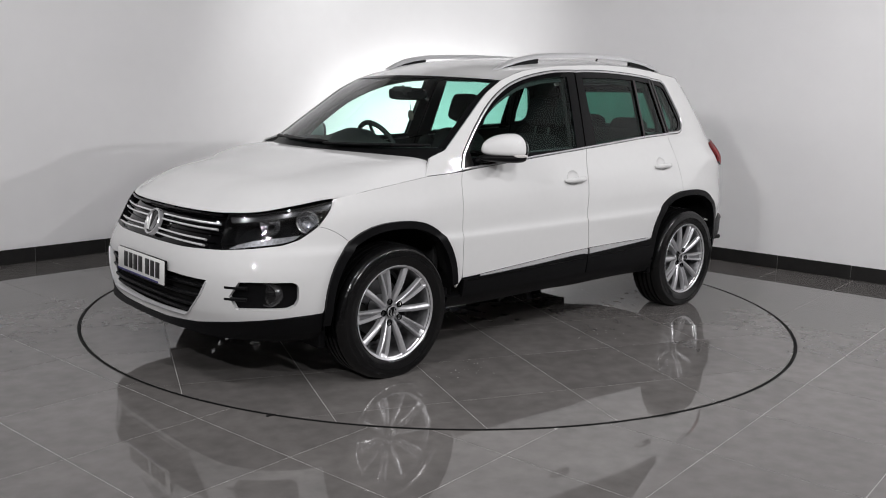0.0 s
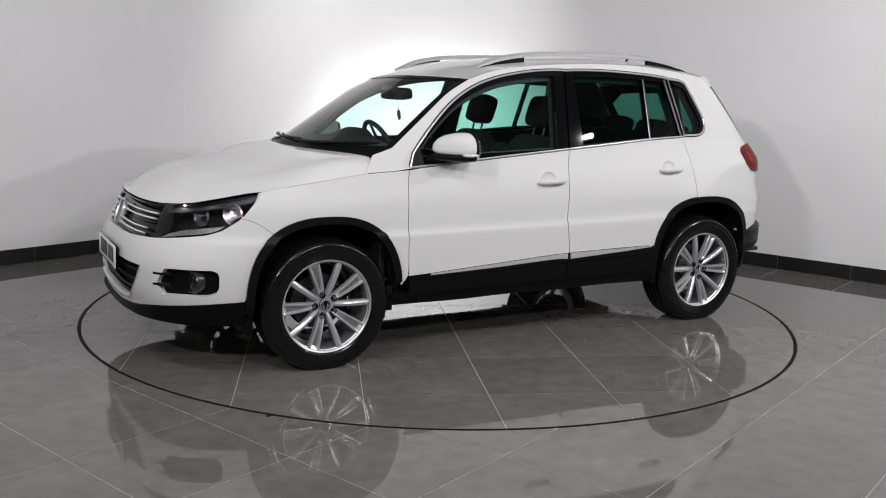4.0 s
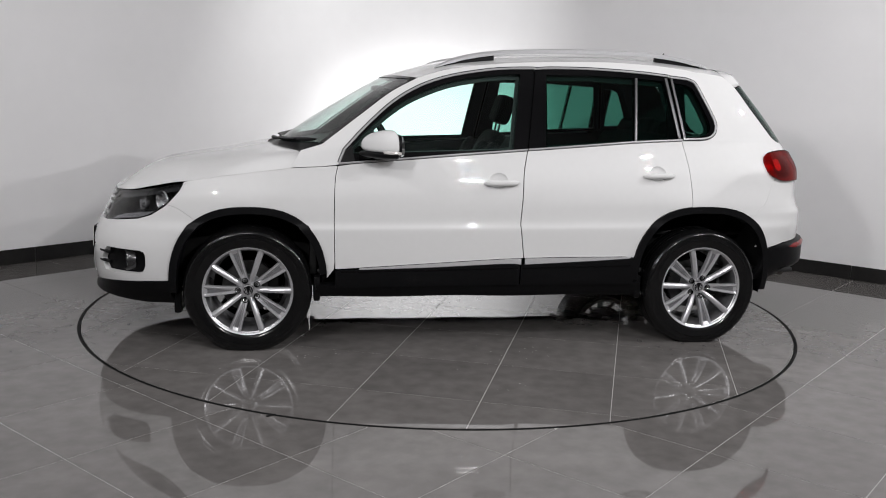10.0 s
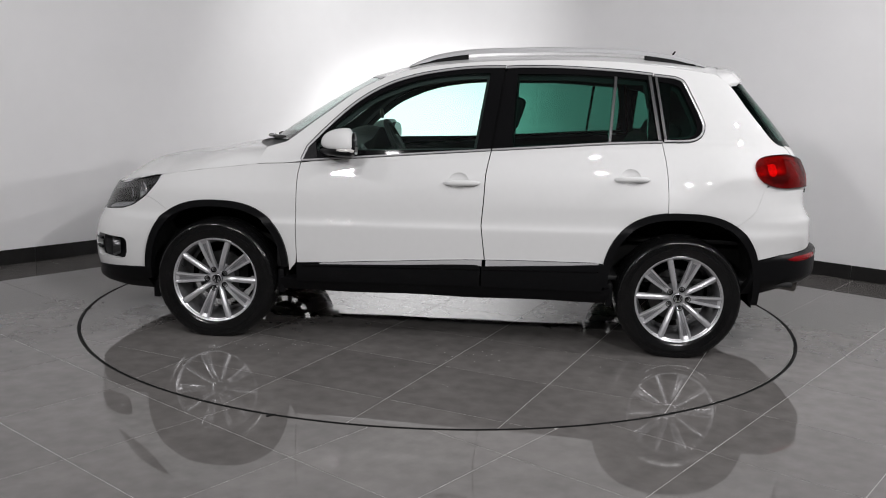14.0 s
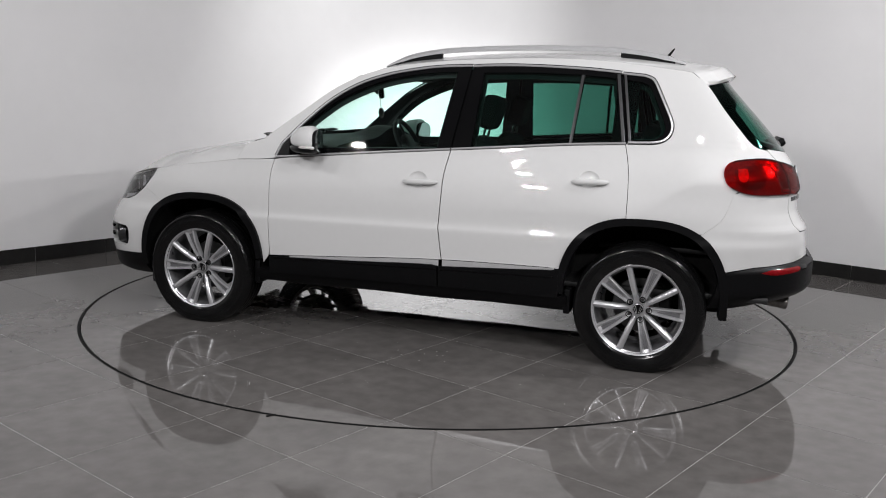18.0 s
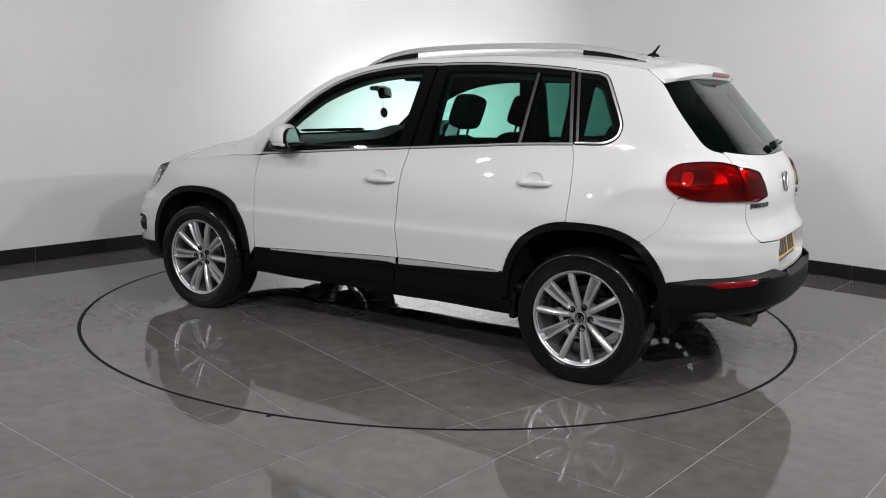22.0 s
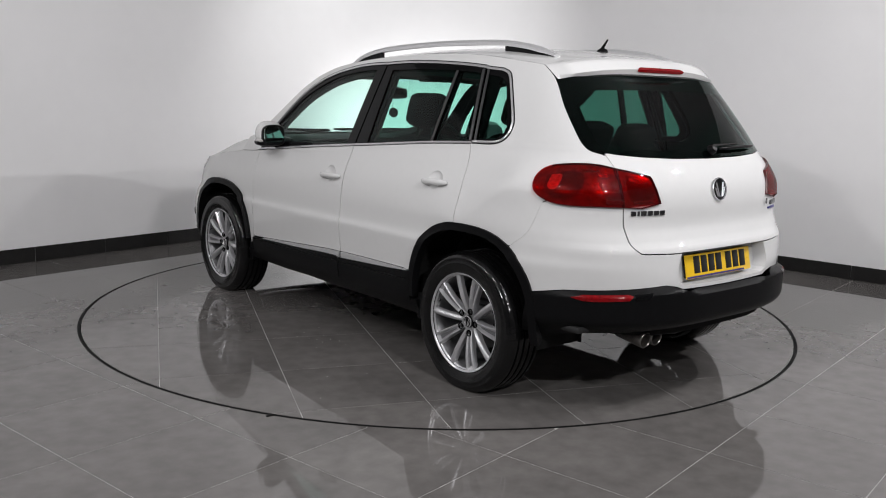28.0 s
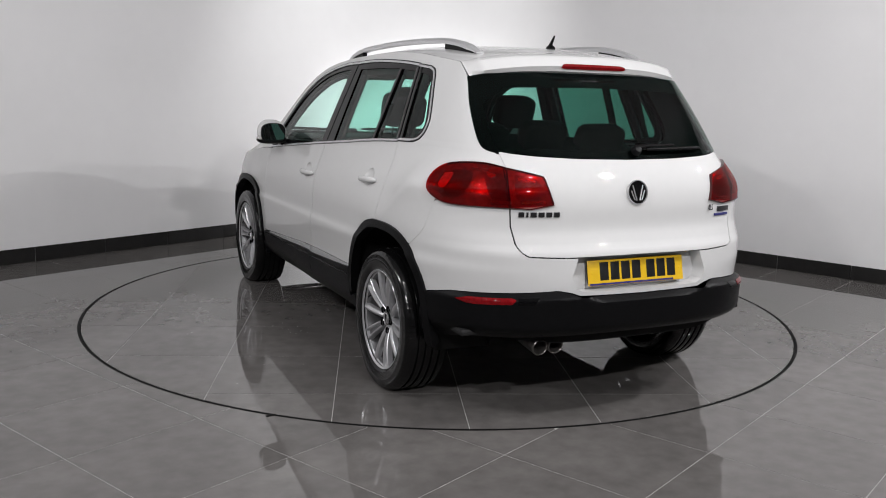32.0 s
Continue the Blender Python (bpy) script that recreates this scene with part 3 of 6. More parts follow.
nose_half = ([(0, 0.668), N_(0.35, 0.668), N_(0.575, 0.676), N_(0.699, 0.690), N_(1.879, 0.706), N_(1.807, 0.731), N_(1.735, 0.778)] + [N_(x, z) for x, z in SEAM_F] + arch_f
             + [N_(1.72, 0.383), N_(1.85, 0.376), N_(0.736, 0.362), N_(0.60, 0.345), N_(0.48, 0.328), N_(0.25, 0.312), (0, 0.308)])
part("front_bumper", trimmed("front_bumper", nose, inset(mirror_poly(nose_half), 0.0006), M_PAINT, holes=[LOW_GRILLE, FOG, [(-a, b) for a, b in FOG]], fold=0.03), car, "white front bumper with grille and fog lamp openings")
lip_half = [(0, 0.306), N_(0.25, 0.310), N_(0.48, 0.326), N_(0.60, 0.343), N_(0.736, 0.360), N_(1.85, 0.374), N_(1.72, 0.381), N_(1.69, 0.25), N_(1.85, 0.248), N_(0.65, 0.268), N_(0.4, 0.282), (0, 0.280)]
part("front_lip", trimmed("front_lip", nose, mirror_poly(lip_half), M_BLACK, fold=0.06, lift=0.004), car, "black plastic lower bumper lip")

# bonnet: a crowned sheet whose edge turns down into the wings
bonnet_c = table([(1.0, 1.115), (1.25, 1.088), (1.5, 1.040), (1.68, 1.012), (1.87, 0.974), (1.98, 0.938), (2.04, 0.905), (2.085, 0.836)])
bonnet_e = table([(1.0, 1.0015), (1.069, 0.9955), (1.28, 0.9675), (1.438, 0.9465), (1.632, 0.912)])


bonnet_front = table([(0.0, 0.833), (0.45, 0.834), (0.525, 0.837), (0.669, 0.851), (0.776, 0.884), (0.83, 0.909), (0.846, 0.914)])


def bonnet(u, v):
    a = abs(v)
    yf = 0.822 * math.sin(a * math.pi / 2) ** 0.98
    zf = bonnet_front(yf * 1.029)
    if yf < 0.79:
        xt = NOSE0 + (nose_x(zf) - NOSE0) * rounded(yf / width(1.3, zf), nose_n(zf))
    else:
        zk = bonnet_front(0.79 * 1.029)
        xk = NOSE0 + (nose_x(zk) - NOSE0) * rounded(0.79 / width(1.3, zk), nose_n(zk))
        xt = 1.632 + (xk - 1.632) * (0.822 - yf) / 0.032
    xr = 1.22 - 0.245 * a * a + 0.086 * smooth(0.93, 1.0, a)
    x = xt + (xr - xt) * u
    ze = bonnet_e(x)
    ye = side(min(x, 1.632), ze)[1] - 0.001
    y = yf + (ye * a - yf) * smooth(0, 0.6, u) if a < 0.999 else ye
    e = y / ye
    zc = bonnet_c(min(x + 0.30 * e ** 3 * smooth(1.2, 1.9, x), 2.085))
    z_in = zc - 0.036 * e * e - max(zc - 0.036 - ze, 0) * e ** (5 + 16 * smooth(-1.6, -1.1, -x))
    z = zf + (z_in - zf) * (1 - (1 - min(u / 0.34, 1)) ** 2.6)
    return (x, math.copysign(y, v), z)


part("bonnet", sheet("bonnet", lambda u, v: bonnet(u, 2 * v - 1), 70, 90, M_PAINT), car, "white clamshell bonnet")

# roof
roof_c = table([(-1.62, 1.607), (-1.5, 1.628), (-1.35, 1.648), (-1.0, 1.668), (-0.67, 1.670), (-0.3, 1.657), (0.05, 1.626), (0.26, 1.585), (0.40, 1.547), (0.5, 1.515)])


def roof(u, v):
    a = abs(v)
    x0 = 0.50 - 0.128 * a * a
    x1 = -1.56 + 0.075 * a * a
    x = x0 + (x1 - x0) * u
    ze = roof_edge(min(x, 0.372))
    ye = side(x, ze)[1] - 0.002
    y = a * ye
    z = roof_c(x) - (roof_c(x) - ze) * (0.5 * a ** 2 + 0.5 * a ** 4)
    za = roof_c(x0) - (roof_c(x0) - roof_edge(0.372)) * (0.5 * a ** 2 + 0.5 * a ** 4)
    z -= (za - (1.515 - 0.018 * a * a)) * (1 - smooth(0, 0.14, u))
    return (x, math.copysign(y, v), z)


part("roof", sheet("roof", lambda u, v: roof(u, 2 * v - 1), 70, 44, M_PAINT), car, "white roof panel")

# windscreen
ws_e = curve([(0.900, side(0.905, 1.125)[1] - 0.004, 1.127), (0.671, side(0.671, 1.305)[1] - 0.006, 1.304), (0.518, side(0.518, 1.419)[1] - 0.006, 1.418), (0.374, side(0.372, 1.497)[1] - 0.006, 1.497)], 6)


def windscreen(t, w):
    k = t * (len(ws_e) - 1)
    i = min(int(k), len(ws_e) - 2)
    e = ws_e[i] + (ws_e[i + 1] - ws_e[i]) * (k - i)
    xc = 1.155 - 0.655 * t
    zc = 1.105 + 0.41 * t + 0.014 * math.sin(math.pi * t)
    a = w * w
    return (xc + (e[0] - xc) * a, e[1] * w, zc + (e[2] - zc) * a)


part("windscreen", sheet("windscreen", lambda t, w: windscreen(t, 2 * w - 1), 24, 40, M_SCREEN), car, "green-tinted laminated windscreen")


def lifted(fn, d):
    def g(u, v):
        c = Vector(fn(u, v))
        n = (Vector(fn(u + 0.003, v)) - Vector(fn(u - 0.003, v))).cross(Vector(fn(u, v + 0.003)) - Vector(fn(u, v - 0.003))).normalized()
        if n.dot(c - Vector((0, 0, 0.8))) < 0:
            n = -n
        return tuple(c + n * d)
    return g


frit = lifted(windscreen, 0.003)
part("windscreen_seal", sheet("windscreen_seal", lambda t, w: frit(0.01 + 0.98 * t, 0.955 + 0.042 * w), 24, 2, M_GLOSSBLACK), car)
part("windscreen_seal", sheet("windscreen_seal", lambda t, w: frit(0.01 + 0.98 * t, -0.997 + 0.042 * w), 24, 2, M_GLOSSBLACK), car)
part("windscreen_seal", sheet("windscreen_seal", lambda t, w: frit(0.955 + 0.04 * t, -0.955 + 1.91 * w), 3, 40, M_GLOSSBLACK), car)

# rear end
glass_half = [(0, 1.528), T_(0.3, 1.524), T_(0.54, 1.512)] + [T_(x, z) for x, z in GLASS_R[4:-1]] + [T_(0.56, 1.176), T_(0.45, 1.166), T_(0.25, 1.157), (0, 1.153)]
part("rear_window", trimmed("rear_window", tail, inset(mirror_poly(glass_half), 0.002), M_PRIVACY, h=0.02, fold=0.006), car, "dark privacy glass rear window")
gate_half = [(0, 1.151), T_(0.25, 1.155), T_(0.45, 1.164), T_(0.56, 1.174), T_(0.592, 1.180), T_(0.598, 1.178), T_(0.592, 1.113), T_(0.602, 0.955), T_(0.598, 0.875), T_(0.585, 0.80), T_(0.572, 0.776), T_(0.545, 0.757), T_(0.377, 0.751), (0, 0.752)]
gate = part("tailgate", trimmed("tailgate", tail, inset(mirror_poly(gate_half), 0.001), M_PAINT), car, "white tailgate")
arch_r = [T_(x, z) for x, z in arch(*ARCH_R, 127, 150, 10)]
rear_half = ([(0, 0.748), T_(0.377, 0.747), T_(0.545, 0.753), T_(0.576, 0.773), T_(0.590, 0.80), T_(0.602, 0.875), T_(0.606, 0.985), T_(1.889, 0.985), T_(1.80, 0.985), T_(1.742, 0.958)]
             + [T_(-x, z) for x, z in SEAM_R] + arch_r + [T_(1.70, 0.556), T_(1.86, 0.587), T_(0.60, 0.602), T_(0.42, 0.613), T_(0.36, 0.602), T_(0.32, 0.588), (0, 0.584)])
RECESS = mirror_poly([(0, 0.7479), T_(0.33, 0.747), T_(0.362, 0.66), T_(0.345, 0.62), T_(0.31, 0.604), (0, 0.600)])
part("rear_bumper", trimmed("rear_bumper", tail, inset(mirror_poly(rear_half), 0.0003), M_PAINT, holes=[RECESS], fold=0.068), car, "white rear bumper with number plate recess")
part("plate_recess", trimmed("plate_recess", tail, mirror_poly([(0, 0.752), T_(0.36, 0.752), T_(0.38, 0.66), T_(0.36, 0.60), (0, 0.59)]), M_PAINT, fold=0, lift=-0.066), car)
bump_top = table([(0.0, 0.588), (0.2, 0.592), (0.27, 0.612), (0.45, 0.604), (0.75, 0.587), (1.1, 0.556)])


def tail_ledge(a, z):
    """The black rear bumper: a ledge that stands out below its top line and curls under at the foot."""
    x, y, _ = tail(a, z)
    d = bump_top(abs(a)) - z
    o = 0.003 + 0.036 * smooth(-0.002, 0.030, d) * (1 - 0.9 * smooth(0.5, 0.95, abs(a))) - 0.10 * smooth(-0.47, -0.36, -z) ** 1.5 * (1 - 0.7 * smooth(0.55, 0.9, abs(a)))
    return (x - o * math.cos(a * 1.1), y + o * math.sin(a * 1.1), z)


low_half = [(0, 0.582), T_(0.32, 0.586), T_(0.36, 0.600), T_(0.42, 0.611), T_(0.60, 0.600), T_(1.86, 0.585), T_(1.70, 0.554), T_(1.665, 0.366), T_(1.80, 0.366), T_(0.72, 0.390), T_(0.5, 0.410), T_(0.3, 0.418), (0, 0.42)]
part("rear_bumper_lower", trimmed("rear_bumper_lower", tail_ledge, mirror_poly(low_half), M_BLACK, h=0.010, fold=0.03), car, "black plastic lower rear bumper")


def spoiler(u, v):
    """Roof spoiler: top, rear lip and underside in one wrap; its ends close on the seam of the body side."""
    a = abs(v)
    x0 = -1.562 + 0.078 * a * a
    tip = -1.702 + 0.10 * a ** 3
    z0 = roof_c(x0) - (roof_c(x0) - 1.562) * (0.5 * a ** 2 + 0.5 * a ** 4)
    zt = 1.592 - 0.042 * a ** 3
    prof = [(x0, z0), (x0 + (tip - x0) * 0.42, z0 + (zt - z0) * 0.45 + 0.006), (tip + 0.048, zt + 0.010), (tip, zt - 0.036), (tip + 0.014, zt - 0.062 + 0.008 * a), (-1.645 + 0.075 * a ** 3, 1.517 - 0.014 * a), (-1.60 + 0.05 * a ** 3, 1.515 - 0.012 * a)]
    k = u * (len(prof) - 1)
    i = min(int(k), len(prof) - 2)
    f = k - i
    x, z = prof[i][0] + (prof[i + 1][0] - prof[i][0]) * f, prof[i][1] + (prof[i + 1][1] - prof[i][1]) * f
    e = smooth(0.93, 1.0, a)
    g = min(u / 0.8, 1.0)
    x, z = x + (-1.484 - 0.088 * g - x) * e, z + (1.563 - 0.068 * g - z) * e
    return (x, math.copysign(a * (0.580 + 0.005 * e), v), z)


part("roof_spoiler", sheet("roof_spoiler", lambda u, v: spoiler(u, 2 * v - 1), 24, 80, M_PAINT, 30), car, "white roof spoiler")

for x0, x1 in ((-0.20, -0.36), (-1.10, -1.21)):
    both("pillar", trimmed("pillar", side, [(x0, 1.0), (x0 - 0.045 if x1 > -1 else x0 - 0.01, 1.56 if x1 > -1 else 1.55), (x1 - 0.02, 1.55 if x1 > -1 else 1.543), (x1, 1.0)], M_GLOSSBLACK, h=0.008, lift=-0.014, fold=0.02), "gloss black door pillar", body_l, body_r)

# ---------------- turntable ----------------
disc_poly = [(DISC_R * math.cos(2 * math.pi * i / 160), DISC_R * math.sin(2 * math.pi * i / 160)) for i in range(160)]
turntable = part("turntable", slab("turntable", disc_poly, -0.08, -0.0009, M_GROUT))
tagged(turntable, "round turntable paved with polished grey tiles, flush with the floor", "turntable")

# ---------------- lower cladding, arches, underbody ----------------


def clad(x0, x1, top, bottom, lift, name, parents, label="", mat=M_BLACK, n=24, fold=0.03, h=0.016):
    pts = [(x0 + (x1 - x0) * i / n, top(x0 + (x1 - x0) * i / n)) for i in range(n + 1)]
    pts += [(x1 + (x0 - x1) * i / n, bottom(x1 + (x0 - x1) * i / n)) for i in range(n + 1)]
    me = trimmed(name, side, pts, mat, h=h, lift=lift, fold=fold)
    return both(name, me, label, parents[0], parents[1])


strip = table([(-0.95, 0.0), (-0.86, 0.006), (-0.6, 0.020), (-0.21, 0.033), (-0.2, 0.026), (0.3, 0.018), (0.7, 0.006), (0.84, 0.0)])
clad_top = lambda x: sill_top(x) - max(strip(x), 0.002)
F_D, R_D = (door_fl, door_fr), (door_rl, door_rr)
clad(0.831, -0.206, lambda x: clad_top(x) - 0.002, lambda x: 0.345 + 0.012 * (0.83 - x), 0.013, "door_cladding", F_D, "black plastic door cladding")
clad(-0.214, -0.885, lambda x: clad_top(x) - 0.002, lambda x: 0.357, 0.013, "door_cladding", R_D, "black plastic door cladding")
for x0, x1, doors in ((0.80, -0.20, F_D), (-0.222, -0.86, R_D)):
    clad(x0, x1, lambda x: 0.437 + 0.020 * (0.83 - x), lambda x: 0.431 + 0.020 * (0.83 - x), 0.0165, "cladding_ridge", doors, "", M_GLOSSBLACK, h=0.006, fold=0.006)
clad(0.70, -0.214, lambda x: sill_top(x) - 0.001, lambda x: clad_top(x) - 0.001, 0.007, "trim_strip", F_D, "brushed silver trim strip", M_SATIN, h=0.008, fold=0.01)
clad(-0.236, -0.86, lambda x: sill_top(x) - 0.001, lambda x: clad_top(x) - 0.001, 0.007, "trim_strip", R_D, "brushed silver trim strip", M_SATIN, h=0.008, fold=0.01)
clad(0.93, -0.93, lambda x: 0.352 + 0.006 * (0.9 - x), lambda x: 0.286 + 0.003 * math.sin(9 * x), 0.004, "sill", (car, car), "black plastic sill", fold=0.05)

for spec, d0, d1 in ((ARCH_F, -2, 168), (ARCH_R, 6, 184)):
    x0, a, b, n = spec
    outer = arch(x0, a + 0.001, b + 0.001, n, d0, d1, 44)
    inner = arch(x0, a - 0.038, b - 0.036, n, d1, d0, 44)
    me = trimmed("arch_trim", side, outer + inner, M_BLACK, h=0.010, lift=0.018 if x0 > 0 else 0.012, fold=0.045)
    both("arch_trim", me, "black plastic wheel arch moulding")
    # inner fender liner
    prof = arch(x0, a - 0.022, b - 0.02, n, -8, 188, 30)

    def liner(u, v, prof=prof):
        k = u * 30
        i = min(int(k), 29)
        f = k - i
        x, z = prof[i][0] + (prof[i + 1][0] - prof[i][0]) * f, prof[i][1] + (prof[i + 1][1] - prof[i][1]) * f
        y1 = side(min(max(x, -2.0), 1.9), max(z, 0.3))[1] - 0.012
        return (x, y1 + (0.52 - y1) * v, z)
    both("wheel_liner", sheet("wheel_liner", liner, 40, 8, M_DARK), "dark inner wheel arch liner")
    bm = bmesh.new()
    pts = [bm.verts.new((x, 0.525, z)) for x, z in arch(x0, a, b, n, -8, 188, 30)]
    bm.faces.new(pts)
    both("wheel_liner_back", bm_mesh("wheel_liner_back", bm, M_DARK))

# mud flaps behind the front wheels; added blocks before the rear ones stop light
for s in (1, -1):
    # widened to close bright slivers between sill and tyre
    part("flap_light_block", box("flap_light_block", 0.912, 0.948, s * 0.75 - 0.11, s * 0.75 + 0.11, 0.262, 0.40, M_BLACK, 0.008), car)
    part("flap_light_block", box("flap_light_block", -0.948, -0.912, s * 0.75 - 0.11, s * 0.75 + 0.11, 0.264, 0.40, M_BLACK, 0.008), car)
    part("front_air_guide", box("front_air_guide", 1.66, 1.70, s * 0.72 - 0.09, s * 0.72 + 0.09, 0.19, 0.30, M_BLACK, 0.008), car)

floor_pan = part("floor_pan", box("floor_pan", -0.96, 0.96, -0.74, 0.74, 0.325, 0.42, M_DARK, 0.03), car, "dark ribbed underbody")
part("front_subframe", box("front_subframe", 0.95, 2.02, -0.52, 0.52, 0.285, 0.55, M_DARK, 0.05), car)
part("rear_subframe", box("rear_subframe", -1.95, -0.95, -0.52, 0.52, 0.35, 0.55, M_DARK, 0.05), car)
part("rear_valance", trimmed("rear_valance", tail, mirror_poly([(0, 0.46), T_(0.60, 0.46), T_(0.64, 0.385), T_(0.40, 0.37), (0, 0.37)]), M_DARK, lift=-0.05, fold=0.12), car)
part("silencer", box("silencer", -2.0, -1.72, -0.10, 0.50, 0.355, 0.46, M_DARK, 0.05, 3), car, "dark steel rear silencer")
part("propshaft", tube("propshaft", [(0.9, 0, 0.345), (-0.9, 0, 0.345)], 0.045, M_DARK, 12), car)
for y in (0.33, -0.33):
    part("axle", tube("axle", [(1.302, y * 0.5, 0.33), (1.302, y * 2.1, 0.335)], 0.035, M_DARK, 10), car)
    part("axle", tube("axle", [(-1.302, y * 0.5, 0.33), (-1.302, y * 2.1, 0.335)], 0.035, M_DARK, 10), car)
    part("chassis_rail", box("chassis_rail", -0.9, 0.9, y - 0.05, y + 0.05, 0.295, 0.335, M_DARK, 0.01), car)
for y, dx in ((0.455, 0.0), (0.375, 0.0)):
    pipe = part("exhaust_tip", lathe("exhaust_tip", [(0.030, -0.16), (0.037, -0.15), (0.038, 0.0), (0.035, 0.004), (0.032, 0.0), (0.030, -0.14), (0.0, -0.14)], material("sooty_steel", (0.16, 0.15, 0.14), 0.32, 0.75, grain=0.4), 28), car, "burnished steel exhaust tailpipe",
                m=pose(-2.062 + dx, y, 0.352, 0, 0, 90) @ pose(0, 0, 0, -8, 0, 0))

# ---------------- wheels ----------------
AXLE_Z = 0.329
tyre_prof = [(0.232, -0.094), (0.237, -0.101), (0.243, -0.104), (0.246, -0.103), (0.249, -0.1055), (0.262, -0.110), (0.284, -0.1125), (0.288, -0.1132), (0.294, -0.1124), (0.312, -0.1105), (0.316, -0.1110), (0.320, -0.1098), (0.330, -0.103), (0.338, -0.091), (0.3435, -0.076)]
TYRE_SIDE = len(tyre_prof)
for y in (-0.055, -0.018, 0.018, 0.055):
    tyre_prof += [(0.345, y - 0.009), (0.3445, y - 0.006), (0.337, y - 0.005), (0.337, y + 0.005), (0.3445, y + 0.006), (0.345, y + 0.009)]
tyre_prof += [(r, -y) for r, y in tyre_prof[:TYRE_SIDE][::-1]]


def tyre_mesh():
    """Road tyre with shoulder sipes, pressed flat where it stands and bulging beside the contact."""
    n, k = 180, len(tyre_prof)
    vs, fs = [], []
    for i in range(n):
        a = 2 * math.pi * i / n
        for j, (r, y) in enumerate(tyre_prof):
            if (i % 3 == 0) and abs(y) > 0.072 and 0.325 < r < 0.3445:
                r -= 0.0018
            z = r * math.sin(a)
            press = smooth(0.20, 0.32, -z)
            y += math.copysign(0.007 * press, y) * smooth(0.245, 0.30, r)
            vs.append((r * math.cos(a), y, max(z, 0.0005 - AXLE_Z)))
    for i in range(n):
        j = (i + 1) % n
        for a in range(k - 1):
            fs.append((i * k + a, j * k + a, j * k + a + 1, i * k + a + 1))
    return mesh_from("tyre", vs, fs, M_RUBBER, 28)


TYRE = tyre_mesh()
BARREL = lathe("rim_barrel", [(0.196, -0.10), (0.214, -0.10), (0.222, -0.07), (0.214, -0.03), (0.216, 0.055), (0.224, 0.075), (0.228, 0.084)], material("rim_barrel", (0.17, 0.17, 0.175), 0.38, 0.6, grain=0.2, grain_scale=30), 96)
RIM = lathe("rim", [(0.228, 0.084), (0.2345, 0.0905), (0.2415, 0.093), (0.2445, 0.1015), (0.241, 0.1055), (0.236, 0.103), (0.232, 0.098)], M_ALLOY, 96)
DISC = lathe("brake_disc", [(0.07, -0.045), (0.09, -0.043), (0.145, -0.043), (0.147, -0.047), (0.147, -0.06), (0.14, -0.063), (0.07, -0.063)], M_STEEL, 64)
BACK = lathe("hub_carrier", [(0.0, -0.07), (0.148, -0.075), (0.152, -0.10), (0.0, -0.10)], M_DARK, 48)
HUB = lathe("hub", [(0.0, 0.058), (0.030, 0.058), (0.036, 0.061), (0.047, 0.060), (0.052, 0.050), (0.058, 0.02), (0.07, -0.04), (0.0, -0.04)], M_ALLOY, 60)
CAP = lathe("centre_cap", [(0.0, 0.073), (0.020, 0.0735), (0.024, 0.071), (0.028, 0.0725), (0.0305, 0.070), (0.031, 0.060)], M_GLOSSBLACK, 40)
CAPRING = lathe("cap_ring", [(0.0245, 0.072), (0.0265, 0.0755), (0.0295, 0.0745), (0.0305, 0.070)], M_CHROME, 40)
BOLT = lathe("wheel_bolt", [(0.0, 0.064), (0.007, 0.064), (0.0085, 0.058), (0.0085, 0.050)], M_STEEL, 16)
BOLTCUP = lathe("bolt_recess", [(0.0095, 0.053), (0.012, 0.062), (0.013, 0.0685), (0.0155, 0.069), (0.017, 0.064)], M_GLOSSBLACK, 20)


def spoke(name, wide):
    """One spoke along +x, arched outwards: wide ones carry two raised edges with a sunken pocket between, narrow ones a crease."""
    vs, fs = [], []
    K = 16
    for i in range(K + 1):
        t = i / K
        r = 0.038 + (0.2345 - 0.038) * t
        w = (0.027 + 0.033 * t ** 1.2) if wide else (0.021 + 0.007 * t)
        y = 0.058 + 0.0375 * (1 - (1 - t) ** 2.5)
        d = 0.026 + 0.008 * (1 - t)
        g = 0.015 * smooth(0.10, 0.30, t) * smooth(-0.985, -0.90, -t) + 0.001
        if wide:
            half = [(0.5 * w + 0.004, y - d), (0.5 * w + 0.0015, y - 0.004), (0.5 * w - 0.0015, y), (0.5 * w - 0.0055 - 0.002 * t, y - 0.0005), (0.5 * w - 0.009 - 0.003 * t, y - 0.6 * g), (0.5 * w - 0.0115 - 0.004 * t, y - g), (0.0006, y - g + 0.0012)]
        else:
            half = [(0.5 * w + 0.004, y - d), (0.5 * w + 0.0015, y - 0.009), (0.5 * w - 0.003, y - 0.0045), (0.0022, y), (0.0006, y + 0.0003)]
        row = [(-q, yy) for q, yy in half] + [(q, yy) for q, yy in half[::-1]]
        vs += [(r, yy, q) for q, yy in row]
    m = len(row)
    for i in range(K):
        for j in range(m - 1):
            fs.append((i * m + j, i * m + j + 1, (i + 1) * m + j + 1, (i + 1) * m + j))
    bm = bmesh.new()
    me = mesh_from(name, vs, fs, M_ALLOY)
    bm.from_mesh(me)
    return bm_mesh(name, bm, M_ALLOY, 24)


